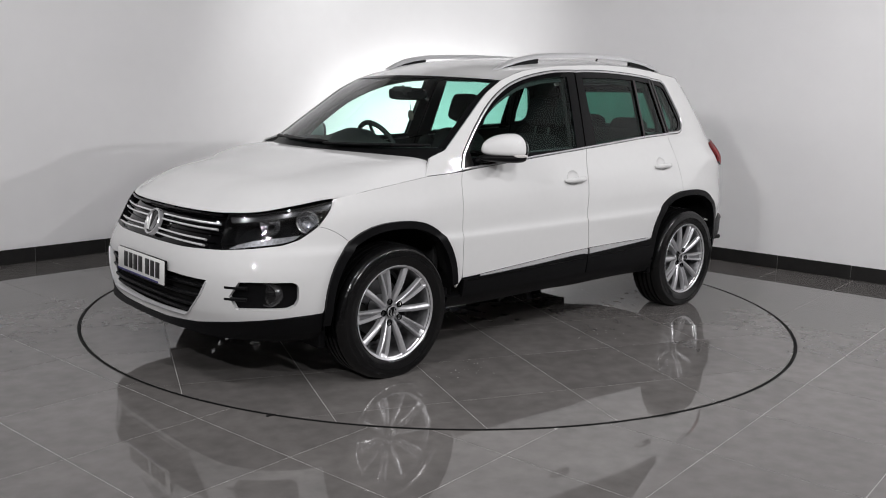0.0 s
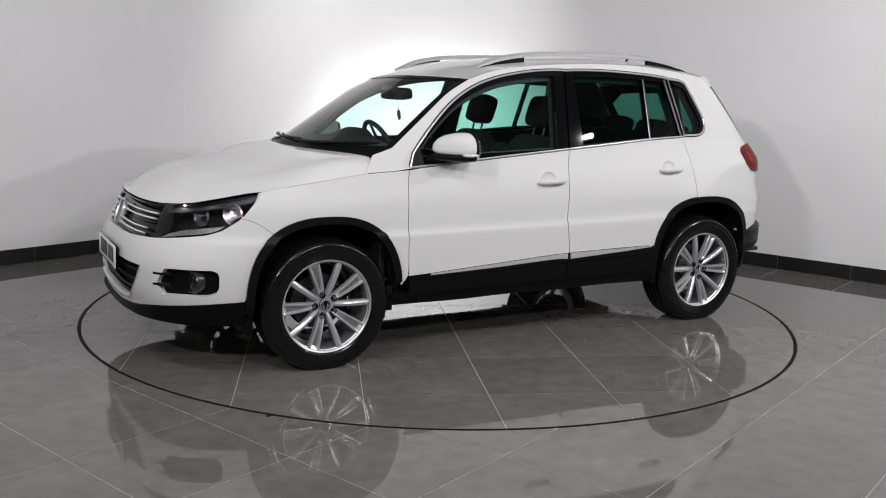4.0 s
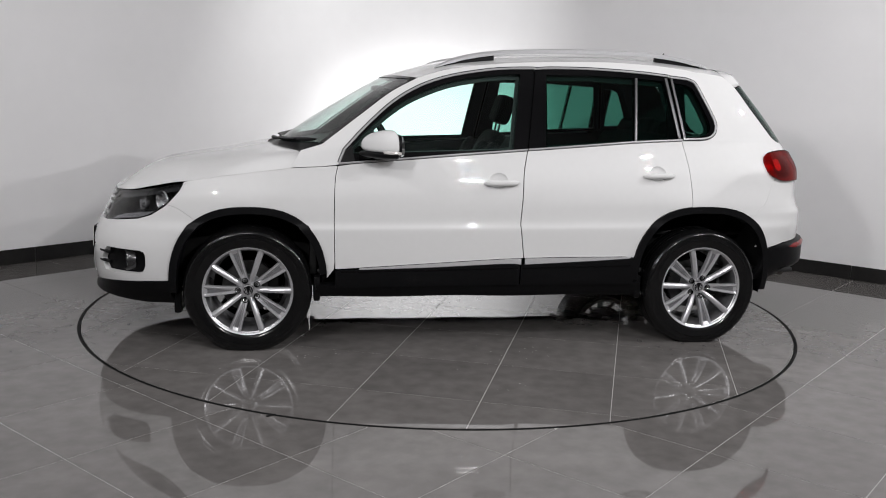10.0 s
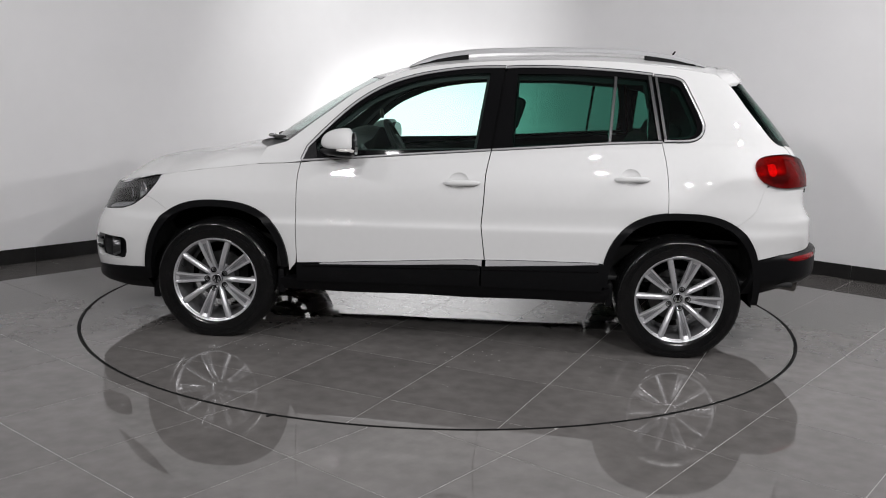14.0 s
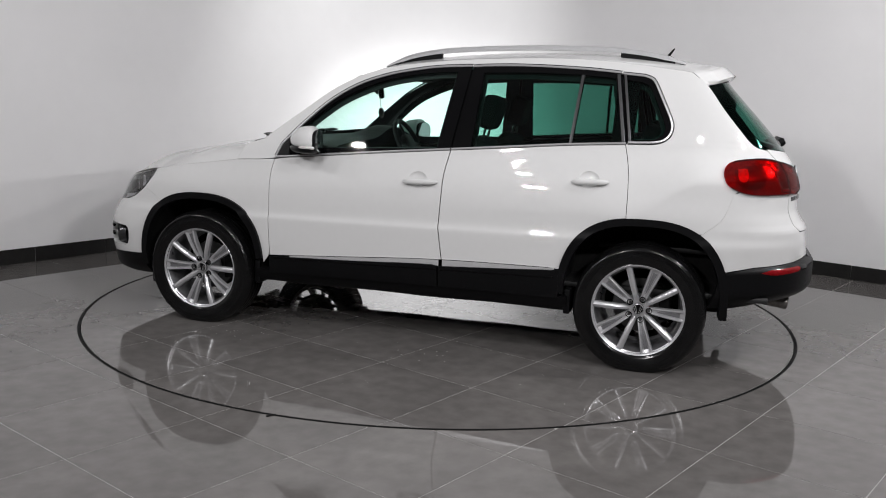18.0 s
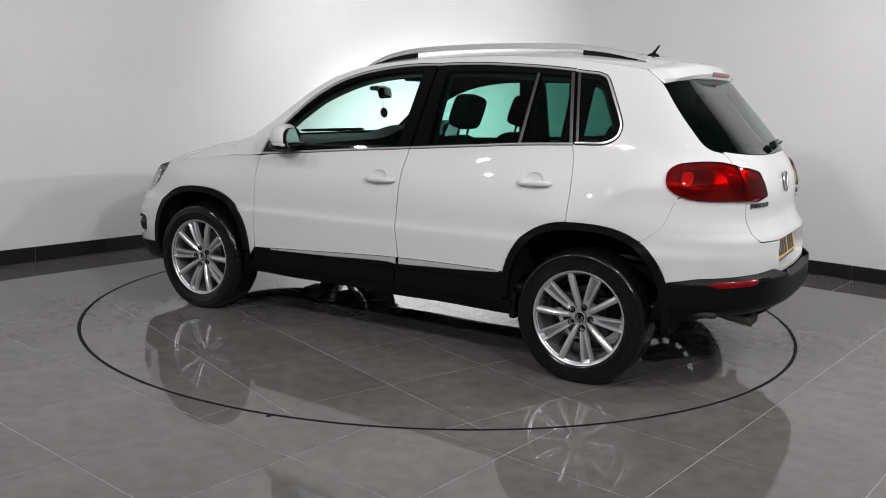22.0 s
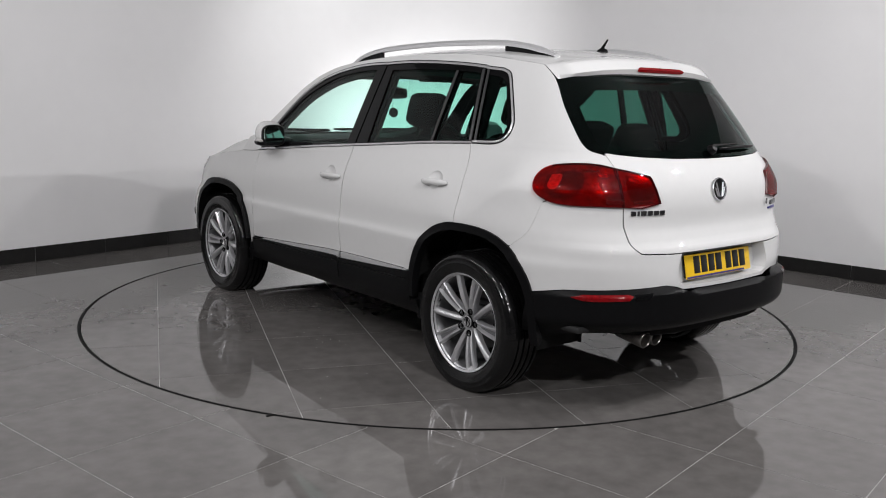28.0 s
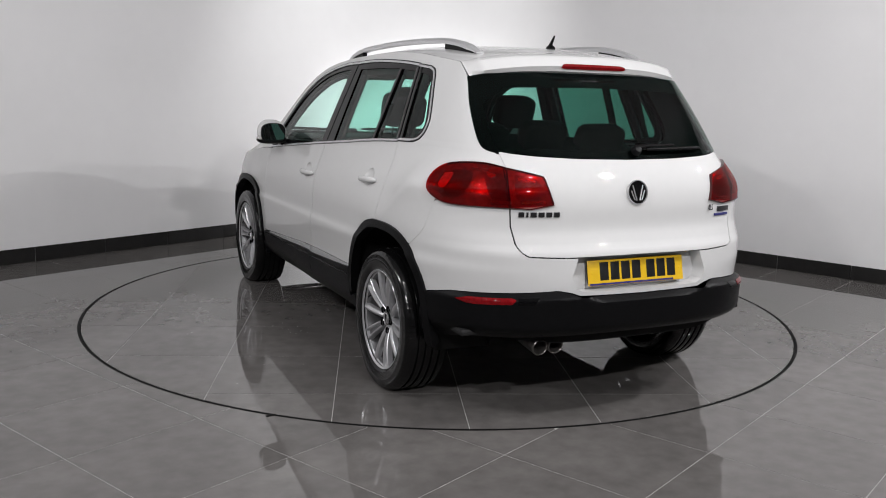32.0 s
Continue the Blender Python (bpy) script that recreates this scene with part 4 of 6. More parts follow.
def pocket(u, v):
    """A sheet over the floor of a wide spoke's pocket, its shade painted as darker silver."""
    t = 0.28 + 0.62 * u
    w = (0.027 + 0.033 * t ** 1.2) - 0.026 - 0.009 * t
    return (0.038 + (0.2345 - 0.038) * t, 0.058 + 0.0375 * (1 - (1 - t) ** 2.5) - 0.0128 * smooth(0.10, 0.30, t), (v - 0.5) * w * (0.55 + 0.45 * smooth(0.0, 0.25, u)))


# darker than the alloy: the recess's shade is put into the colour
POCKET = sheet("pocket_shade", pocket, 14, 3, material("shaded_silver", (0.24, 0.24, 0.25), 0.36, 0.6, grain=0.06, grain_scale=60))
WIDE, NARROW = spoke("spoke", True), spoke("spoke", False)
CAPBARS = [tube("cap_bar", [(s * a, 0.0745, p), (s * b, 0.0745, q)], 0.0026, M_CHROME, 6, 0.6) for s in (1, -1) for a, p, b, q in ((0.004, -0.019, 0.014, 0.017), (0.020, 0.006, 0.010, -0.019))]
VALVE = tube("valve", [(0.214, 0.075, 0), (0.200, 0.092, 0.0)], 0.0035, M_BLACK, 8)


def wheel(x, y, left, base):
    s = 1 if left else -1
    w = tagged(part("wheel", TYRE, car, "silver ten-spoke alloy wheel with black road tyre", pose(x, s * y, AXLE_Z, 0, 0, 0 if left else 180)))
    w.name = "wheel"
    w.data = RIM
    part("tyre", TYRE, w, "black rubber tyre with grooved tread")
    for nm, me in (("rim_barrel", BARREL), ("brake_disc", DISC), ("hub_carrier", BACK), ("hub", HUB), ("centre_cap", CAP), ("cap_ring", CAPRING)):
        part(nm, me, w)
    part("brake_caliper", box("brake_caliper", -0.16, -0.10, -0.075, -0.015, -0.07, 0.07, M_DARK, 0.01), w)
    for k in range(5):
        a = 180 - (base + 72 * k)      # from the wheel's front, upwards
        part("spoke", WIDE, w, m=pose(0, 0, 0, 0, -a, 0))
        part("pocket_shade", POCKET, w, m=pose(0, 0, 0, 0, -a, 0))
        part("spoke", NARROW, w, m=pose(0, 0, 0, 0, -(a + 36), 0))
        ra = radians(a)
        for nm, me in (("wheel_bolt", BOLT), ("bolt_recess", BOLTCUP)):
            part(nm, me, w, m=pose(0.056 * math.cos(ra), 0.006, 0.056 * math.sin(ra)))
    for me in CAPBARS:
        part("cap_bar", me, w)
    part("valve", VALVE, w, m=pose(0, 0, 0, 0, -20, 0))
    return w


wheel(1.300, 0.803, True, 36)
wheel(-1.309, 0.788, True, -3)
wheel(1.300, 0.803, False, 20)
wheel(-1.309, 0.788, False, 50)

# ---------------- side windows ----------------
GL_F = [(0.742, 1.078), (0.745, 1.118), (0.628, 1.235), (0.482, 1.351), (0.358, 1.418), (0.201, 1.478), (0.042, 1.512), (-0.10, 1.529), (-0.222, 1.536), (-0.160, 1.116)]
GL_F = curve(GL_F[1:9], 4) + [GL_F[9], GL_F[0]]
GL_R1 = [(-0.372, 1.535), (-0.65, 1.541), (-0.912, 1.535), (-0.884, 1.170), (-0.352, 1.132)]
GL_R2 = [(-0.930, 1.534), (-1.095, 1.522), (-1.158, 1.190), (-0.900, 1.173)]
GL_Q = [(-1.140, 1.516), (-1.233, 1.504), (-1.272, 1.488), (-1.288, 1.468), (-1.358, 1.320), (-1.375, 1.273), (-1.364, 1.236), (-1.326, 1.210), (-1.205, 1.203)]
top_f = [q for q in DLO_TOP if q[0] > -0.30]
top_r = [q for q in DLO_TOP if -0.32 > q[0] > -1.115]
fr_f = [(0.816, 1.024)] + top_f + [(-0.302, 1.566), (-0.238, 1.115)] + [(x, belt(x) + 0.003) for x in np.linspace(-0.15, 0.74, 10)]
fr_r = [(-0.248, 1.116), (-0.313, 1.567)] + top_r + [(-1.122, 1.547), (-1.178, 1.187)] + [(x, belt(x) + 0.003) for x in np.linspace(-1.10, -0.30, 10)]
fr_q = [(-1.190, 1.188), (-1.132, 1.546)] + DLO_REAR[:-1]
for par, fr, glasses, nm, mat in ((F_D, fr_f, [GL_F], "window", M_GLASS), (R_D, fr_r, [GL_R1, GL_R2], "window", M_PRIVACY), ((body_l, body_r), fr_q, [GL_Q], "quarter_window", M_PRIVACY)):
    both("window_frame", trimmed("window_frame", side, inset(fr, 0.001), M_GLOSSBLACK, h=0.010, holes=glasses, lift=-0.002, fold=0.035), "gloss black window surround", par[0], par[1])
    for g in glasses:
        both(nm, trimmed(nm, side, inset(g, -0.006), mat, h=0.02, lift=-0.008, fold=0.004), "tinted side window" if mat is M_PRIVACY else "clear green side window", par[0], par[1])
# inner linings of the door windows
for par, fr, glasses in ((F_D, fr_f, [GL_F]), (R_D, fr_r, [GL_R1[:2] + GL_R2[1:3] + GL_R1[4:]]), ((body_l, body_r), fr_q, [GL_Q])):
    both("window_lining", trimmed("window_lining", side, inset(fr, 0.004), M_TRIM, h=0.012, holes=[inset(g, 0.017) for g in glasses], lift=-0.042, fold=0.012), "charcoal inner window lining", par[0], par[1])
# slim divider of the rear door glass
both("window_divider", trimmed("window_divider", side, [(-0.914, 1.535), (-0.928, 1.534), (-0.898, 1.173), (-0.886, 1.170)], M_BLACK, h=0.008, lift=0.001, fold=0.008), "", door_rl, door_rr)


M_SMOKE = material("smoked_metal", (0.055, 0.055, 0.057), rough=0.3, metal=0.5, grain=0.1, grain_scale=60)


def on_side(pts, lift=0.0):
    """Points on the flank with their outward directions."""
    P, Nn = [], []
    for x, z in pts:
        c = Vector(side(x, z))
        n = (Vector(side(x + 0.004, z)) - Vector(side(x - 0.004, z))).cross(Vector(side(x, z + 0.004)) - Vector(side(x, z - 0.004))).normalized()
        if n.y < 0:
            n = -n
        P.append(c + n * lift)
        Nn.append(n)
    return P, Nn


for par, pts in ((F_D, [(0.813, 1.027)] + top_f + [(-0.3060, 1.5665)]), (R_D, [(-0.3105, 1.567)] + top_r + [(-1.1245, 1.547)]), ((body_l, body_r), [(-1.1295, 1.5465)] + DLO_REAR)):
    pts = [(x, z + (0.003 if i else 0)) for i, (x, z) in enumerate(pts)]
    P, Nn = on_side(pts, 0.001)
    both("chrome_trim", ribbon("chrome_trim", P, Nn, 0.012, 0.006, M_CHROME), "chrome window moulding", par[0], par[1])
    gasket = []
    for i, (x, z) in enumerate(pts):
        a, b = pts[max(i - 1, 0)], pts[min(i + 1, len(pts) - 1)]
        d = Vector((b[1] - a[1], a[0] - b[0])).normalized()
        d = d if d.dot(Vector((x + 0.3, z - 1.2))) > 0 else -d
        gasket.append((x + 0.0082 * d.x, z + 0.0082 * d.y))
    P, Nn = on_side(gasket, 0.001)
    both("gasket", ribbon("gasket", P, Nn, 0.0048, 0.0026, M_BLACK), "black rubber gasket", par[0], par[1])
for par, x0, x1 in ((F_D, 0.816, -0.241), (R_D, -0.247, -1.182)):
    P, Nn = on_side([(x0 + (x1 - x0) * i / 20, belt(x0 + (x1 - x0) * i / 20) + 0.001) for i in range(21)], 0.002)
    both("chrome_trim", ribbon("chrome_trim", P, Nn, 0.011, 0.006, M_CHROME), "chrome belt moulding", par[0], par[1])

# dark metallic edges of the rear door frame, its divider and the quarter window
for par, x0, z0, x1, z1, w in ((R_D, -1.108, 1.541, -1.168, 1.194, 0.016), ((body_l, body_r), -1.143, 1.539, -1.200, 1.196, 0.013), (R_D, -0.921, 1.534, -0.892, 1.173, 0.015)):
    P, Nn = on_side([(x0 + (x1 - x0) * i / 8, z0 + (z1 - z0) * i / 8) for i in range(9)], 0.001)
    both("frame_edge", ribbon("frame_edge", P, Nn, w, 0.0018, M_SMOKE), "dark metallic window edge", par[0], par[1])

# ---------------- door handles ----------------


def handle(x0, x1, z0, z1, cx, cz, pair):
    """A grip bar standing off the door over a shallow cup."""
    pts, rad = [], []
    for i in range(17):
        t = i / 16
        x, z = x0 + (x1 - x0) * t, z0 + (z1 - z0) * t
        o = 0.022 * (1 - abs(2 * t - 1) ** 4) + 0.005
        pts.append((x, side(x, z)[1] + o, z + 0.002 * math.sin(math.pi * t)))
        rad.append(0.0125 * (1 - 0.55 * abs(2 * t - 1) ** 6))
    both("handle", tube("handle", pts, rad, M_PAINT, 14, 1.25), "body-coloured pull handle", *pair)

    def cup(u, v):
        a = 2 * math.pi * v
        r = 1 - u
        x, z = cx + 0.054 * r * math.cos(a), cz + 0.046 * r * math.sin(a)
        return (x, side(x, z)[1] + 0.0006 - 0.016 * (1 - r * r) ** 0.8, z)
    both("handle_cup", sheet("handle_cup", cup, 8, 32, M_PAINT, flip=False), "", *pair)


handle(0.010, -0.186, 0.929, 0.934, *CUP_F, F_D)
handle(-0.925, -1.113, 0.979, 0.984, *CUP_R, R_D)

# ---------------- mirrors ----------------


def mirror_pod(zc, up, down, grow, power, mat, name):
    """A rounded pod, deep by the door and shallower at its tip, cut nearly flat at the back."""
    bm = bmesh.new()
    bmesh.ops.create_uvsphere(bm, u_segments=44, v_segments=26, radius=1)
    for v in bm.verts:
        x, y, z = (math.copysign(abs(q) ** power, q) for q in v.co)
        yy = 0.918 + (0.099 + grow) * y
        deep = 0.142 - 0.50 * (yy - 0.909) + grow if x > 0 else 0.038
        v.co = Vector((0.543 - 0.17 * (yy - 0.909) + deep * x, yy, zc + (up if z > 0 else down) * z * (0.93 + 0.07 * y)))
    return bm_mesh(name, bm, mat, 60)


def mirror_face(name, x, ry, rz, zc, mat, slope=0.17, lean=0.0):
    bm = bmesh.new()
    ring = []
    for k in range(32):
        a = 2 * math.pi * k / 32
        c, q = math.copysign(abs(math.cos(a)) ** 0.7, math.cos(a)), math.copysign(abs(math.sin(a)) ** 0.7, math.sin(a))
        yy = 0.918 + ry * c
        ring.append(bm.verts.new((x - slope * (yy - 0.909) + lean * rz * q, yy, zc + rz * q)))
    rim = [bm.verts.new((v.co.x + 0.03, v.co.y, v.co.z)) for v in ring]
    bm.faces.new(ring)
    for k in range(32):
        bm.faces.new((ring[k], ring[(k + 1) % 32], rim[(k + 1) % 32], rim[k]))
    return bm_mesh(name, bm, mat, 30)


me_cap = mirror_pod(1.124, 0.096, 0.048, 0.0, 0.86, M_PAINT, "mirror_housing")
me_low = mirror_pod(1.086, 0.022, 0.031, 0.003, 0.75, M_BLACK, "mirror_base")
me_bez = mirror_face("mirror_bezel", 0.5042, 0.084, 0.064, 1.128, M_BLACK)
me_glass = mirror_face("mirror_glass", 0.4985, 0.079, 0.059, 1.130, M_MIRROR, 0.27, 0.07)
ml, mr = both("door_mirror", me_cap, "white door mirror with clear indicator and black base")
both("mirror_base", me_low, "black plastic lower shell", ml, mr)
both("mirror_bezel", me_bez, "", ml, mr)
both("mirror_glass", me_glass, "convex mirror glass", ml, mr)
both("mirror_arm", tube("mirror_arm", [(0.70, 0.79, 1.055), (0.665, 0.83, 1.068), (0.64, 0.87, 1.075)], [0.030, 0.026, 0.024], M_BLACK, 12, 0.7), "", ml, mr)
sail = [(0.806, 1.030), (0.782, 1.085), (0.742, 1.128), (0.735, 1.082), (0.728, 1.040)]
both("mirror_sail", trimmed("mirror_sail", side, sail, M_BLACK, h=0.01, lift=0.004, fold=0.012), "", ml, mr)
bm = bmesh.new()
bmesh.ops.create_uvsphere(bm, u_segments=24, v_segments=12, radius=1)
for v in bm.verts:
    x, y, z = v.co
    yy = 1.000 + 0.020 * y
    v.co = Vector((0.540 + 0.050 * x - 0.4 * (yy - 1.000), yy, 1.094 + 0.0125 * math.copysign(abs(z) ** 0.6, z)))
both("indicator", bm_mesh("indicator", bm, material("clear_indicator", (0.62, 0.60, 0.58), 0.12, 0.3, 0.8, 0.2, 120)), "clear indicator lens", ml, mr)

# ---------------- roof rails and aerial ----------------
rail_top = curve([(0.255, 1.562), (0.165, 1.604), (0.079, 1.632), (-0.083, 1.660), (-0.278, 1.675), (-0.602, 1.688), (-0.927, 1.689), (-1.089, 1.683), (-1.253, 1.664), (-1.36, 1.640), (-1.44, 1.608)], 4)


def rail_y(x):
    return 0.519 - 0.055 * smooth(0.05, 1.25, -x) - 0.010 * smooth(0.0, 0.25, x)


def rail_bar():
    vs, fs = [], []
    k = len(rail_top)
    sec = [(-0.018, -0.027), (-0.022, -0.012), (-0.016, -0.002), (0, 0.001), (0.015, -0.003), (0.022, -0.013), (0.019, -0.027)]
    for i, (x, z) in enumerate(rail_top):
        f = min(1, 0.35 + 0.65 * min(i, k - 1 - i) / 5)
        for a, b in sec:
            vs.append((x, rail_y(x) + a, z + 0.005 + b * f))
    m = len(sec)
    for i in range(k - 1):
        for j in range(m):
            fs.append((i * m + j, i * m + (j + 1) % m, (i + 1) * m + (j + 1) % m, (i + 1) * m + j))
    fs += [tuple(range(m)), tuple((k - 1) * m + j for j in range(m))[::-1]]
    bm = bmesh.new()
    me = mesh_from("roof_rail", vs, fs, M_SATIN)
    bm.from_mesh(me)
    return bm_mesh("roof_rail", bm, M_SATIN, 40)


def rail_foot(x0, x1):
    vs, fs = [], []
    zt = table([(x, z + 0.005) for x, z in rail_top[::-1]])
    n = 16
    for i in range(n + 1):
        x = x0 + (x1 - x0) * i / n
        y = rail_y(x)
        zb = min(roof_edge(x) + 0.012, zt(x) - 0.028)
        for dy in (-0.012, 0.013):
            vs += [(x, y + dy, zb), (x, y + dy, zt(x) - 0.012)]
    for i in range(n):
        a, b = 4 * i, 4 * i + 4
        fs += [(a, b, b + 1, a + 1), (a + 2, a + 3, b + 3, b + 2)]
    fs += [(0, 1, 3, 2), (4 * n, 4 * n + 2, 4 * n + 3, 4 * n + 1)]
    bm = bmesh.new()
    me = mesh_from("rail_foot", vs, fs, M_BLACK)
    bm.from_mesh(me)
    return bm_mesh("rail_foot", bm, M_BLACK, 30)


rl, rr = both("roof_rail", rail_bar(), "satin silver roof rail with black end caps")
both("rail_foot", rail_foot(0.20, -0.088), "black plastic rail foot", rl, rr)
both("rail_foot", rail_foot(-1.095, -1.385), "black plastic rail foot", rl, rr)

bm = bmesh.new()
bmesh.ops.create_uvsphere(bm, u_segments=20, v_segments=12, radius=1)
for v in bm.verts:
    x, y, z = v.co
    v.co = Vector((-1.318 + 0.036 * x, 0.016 * y, 1.650 + 0.020 * z))
aerial = part("aerial", bm_mesh("aerial", bm, M_BLACK, 60), car, "short black roof aerial")
part("aerial_mast", tube("aerial_mast", [(-1.312, 0, 1.660), (-1.33, 0, 1.685), (-1.350, 0, 1.712)], [0.010, 0.007, 0.0045], M_BLACK, 10), aerial)

# ---------------- front lights, grille, plate ----------------
HEAD_S = curve(HEAD[:4], 5) + curve([HEAD[3], HEAD[4], HEAD[5], HEAD[6], HEAD[7], HEAD[8], HEAD[9], HEAD[10]], 5)[1:] + [HEAD[0]]
HEAD_S = np.array(HEAD_S[:-1])
me = trimmed("headlamp", nose, inset(HEAD_S, 0.001), M_LENS, h=0.014, lift=0.002, fold=0.004)
hl, hr = both("headlamp", me, "clear halogen headlamp with dark inner housing")
both("lamp_housing", trimmed("lamp_housing", nose, inset(HEAD_S, -0.006), material("lamp_dark_grey", (0.016, 0.016, 0.017), 0.14, 0.2), h=0.016, lift=-0.10, fold=0), "", hl, hr)
both("lamp_rim", trimmed("lamp_rim", nose, HEAD_S, M_GLOSSBLACK, h=0.007, lift=-0.001, fold=0.10, holes=[inset(HEAD_S, 0.0075)]), "", hl, hr)
BROW = [N_(0.53, 0.826), N_(0.669, 0.840), N_(1.756, 0.873), N_(1.632, 0.902), N_(1.66, 0.870), N_(1.76, 0.847), N_(0.66, 0.812), N_(0.56, 0.798)]
both("lamp_brow", trimmed("lamp_brow", nose, BROW, material("smoked_grey", (0.030, 0.030, 0.032), 0.18, 0.4), h=0.012, lift=-0.012, fold=0.01), "", hl, hr)
LOWER = [N_(0.585, 0.684), N_(0.625, 0.708), N_(0.68, 0.727), N_(0.74, 0.738), N_(1.80, 0.752), N_(1.82, 0.735), N_(1.885, 0.713), N_(0.70, 0.700), N_(0.60, 0.686)]
both("indicator", trimmed("indicator", nose, LOWER, material("clear_reflector", (0.26, 0.26, 0.27), 0.38, 0.6, 0.0, 0.35, 90, bump=0.4, bump_scale=140), h=0.012, lift=-0.020, fold=0.012), "clear lower indicator section", hl, hr)
M_REFL = material("lamp_reflector", (0.88, 0.88, 0.90), 0.12, 0.9, 0.0, 0.4, 90, bump=0.5, bump_scale=120)
bowl_prof = [(0.0, -0.032), (0.012, -0.030), (0.028, -0.020), (0.040, -0.004), (0.044, 0.006), (0.047, 0.008), (0.049, 0.0)]
for (x, y, z), r in (((1.868, 0.655, 0.788), 1.14), ((1.748, 0.788, 0.806), 1.12)):
    d = Vector((1.0, 0.42 if y < 0.7 else 0.85, 0.0)).normalized()
    M = Matrix.Translation((x, y, z)) @ d.to_track_quat("Y", "Z").to_matrix().to_4x4() @ Matrix.Scale(r, 4)
    me = lathe("reflector", bowl_prof, M_REFL, 40)
    me.transform(M)
    bl, br = both("reflector", me, "polished lamp reflector bowl", hl, hr)
    me = lathe("bulb", [(0.0, 0.004), (0.006, 0.002), (0.008, -0.01), (0.006, -0.03)], M_LENS, 16)
    me.transform(M)
    both("bulb", me, "", hl, hr)

GRILLE = mirror_poly([(0, 0.831), N_(0.35, 0.830), N_(0.525, 0.832), N_(0.553, 0.715), N_(0.585, 0.674), N_(0.35, 0.667), (0, 0.667)])
grille = part("grille", trimmed("grille", nose, GRILLE, M_GLOSSBLACK, h=0.018, lift=-0.035, fold=0), car, "gloss black grille with four chrome bars")
M_BAR = material("bright_chrome_bar", (0.88, 0.88, 0.89), 0.26, 0.6)
M_MESH = material("grille_mesh", (0.01, 0.01, 0.01), 0.5, bump=0.8, bump_scale=60)


def nose_bar(y0, y1, z0, z1, w, lift, mat, name, parent, label="", depth=0.012, n=20):
    pts, Nn = [], []
    for i in range(n + 1):
        t = i / n
        y, z = y0 + (y1 - y0) * t, z0 + (z1 - z0) * t
        a = nose_a(z, y=y)
        c = Vector(nose(a, z))
        nn = (Vector(nose(a + 0.003, z)) - Vector(nose(a - 0.003, z))).cross(Vector(nose(a, z + 0.003)) - Vector(nose(a, z - 0.003))).normalized()
        if nn.x < 0:
            nn = -nn
        pts.append(c + nn * lift)
        Nn.append(nn)
    return part(name, ribbon(name, pts, Nn, w, depth, mat), parent, label)


for s in (1, -1):
    for za, zb in ((0.792, 0.789), (0.768, 0.763), (0.722, 0.715), (0.699, 0.690)):
        nose_bar(s * 0.075, s * (0.505 if za > 0.75 else 0.465), za, zb, 0.0095, -0.016, M_BAR, "chrome_bar", grille, "chrome grille bar")
    for za in (0.78, 0.744, 0.708):
        nose_bar(s * 0.06, s * 0.51, za, za, 0.005, -0.030, M_GLOSSBLACK, "grille_slat", grille)
nose_bar(-0.50, 0.50, 0.824, 0.824, 0.012, -0.012, M_GLOSSBLACK, "grille_edge", grille, n=40)

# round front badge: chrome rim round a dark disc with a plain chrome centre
badge_prof = [(0.0, 0.004), (0.058, 0.003), (0.0605, 0.0)]
Mb = Matrix.Translation((2.143, 0, 0.741)) @ Vector((1, 0, 0.42)).normalized().to_track_quat("Y", "Z").to_matrix().to_4x4()
me = lathe("badge", badge_prof, M_GLOSSBLACK, 56)
me.transform(Mb)
badge = part("badge", me, car, "round chrome front badge")
for pr in ([(0.057, 0.002), (0.060, 0.010), (0.066, 0.011), (0.070, 0.006), (0.071, -0.012)],):
    me = lathe("badge_rim", pr, M_CHROME, 56)
    me.transform(Mb)
    part("badge_rim", me, badge)


def bar_on(M, pts, r, mat, name, parent, flat=0.5):
    me = tube(name, pts, r, mat, 8, flat)
    me.transform(M)
    return part(name, me, parent)


for s in (1, -1):
    bar_on(Mb, [(s * 0.010, 0.006, -0.046), (s * 0.034, 0.006, 0.040)], 0.006, M_CHROME, "badge_bar", badge)
    bar_on(Mb, [(s * 0.047, 0.006, 0.012), (s * 0.024, 0.006, -0.044)], 0.006, M_CHROME, "badge_bar", badge)

low_grille = part("lower_grille", trimmed("lower_grille", nose, inset(LOW_GRILLE, -0.01), M_DARK, h=0.02, lift=-0.045, fold=0), car, "black lower grille with horizontal slats")
for z, w in ((0.50, 0.535), (0.45, 0.50), (0.40, 0.46), (0.365, 0.43)):
    nose_bar(-w, w, z, z, 0.016, -0.032, M_BLACK, "grille_slat", low_grille, n=40)
for s in (1, -1):
    nose_bar(s * 0.0, s * 0.405, 0.343, 0.353, 0.007, -0.004, M_SATIN, "grille_trim", low_grille, "thin silver trim")
    pts, Nn = [], []
    for y, z in curve([(0.408, 0.354), (0.44, 0.374), (0.512, 0.455), (0.554, 0.532)], 4):
        a = nose_a(z, y=y)
        pts.append(Vector((*nose(a, z)[:2], z)) * 1.0)
        pts[-1].y *= s
        Nn.append(Vector((0.9, 0.3 * s, 0)))
    part("grille_trim", ribbon("grille_trim", pts, Nn, 0.008, 0.004, M_SATIN), low_grille, "thin silver trim")

fl, fr_ = both("fog_lamp", trimmed("fog_lamp", nose, inset(FOG, -0.006), M_BLACK, h=0.014, lift=-0.035, fold=0), "round fog lamp in black bumper insert")
d = Vector((1.0, 0.42, 0)).normalized()
Mf = Matrix.Translation((1.944, 0.761, 0.480)) @ d.to_track_quat("Y", "Z").to_matrix().to_4x4() @ Matrix.Scale(1.02, 4)
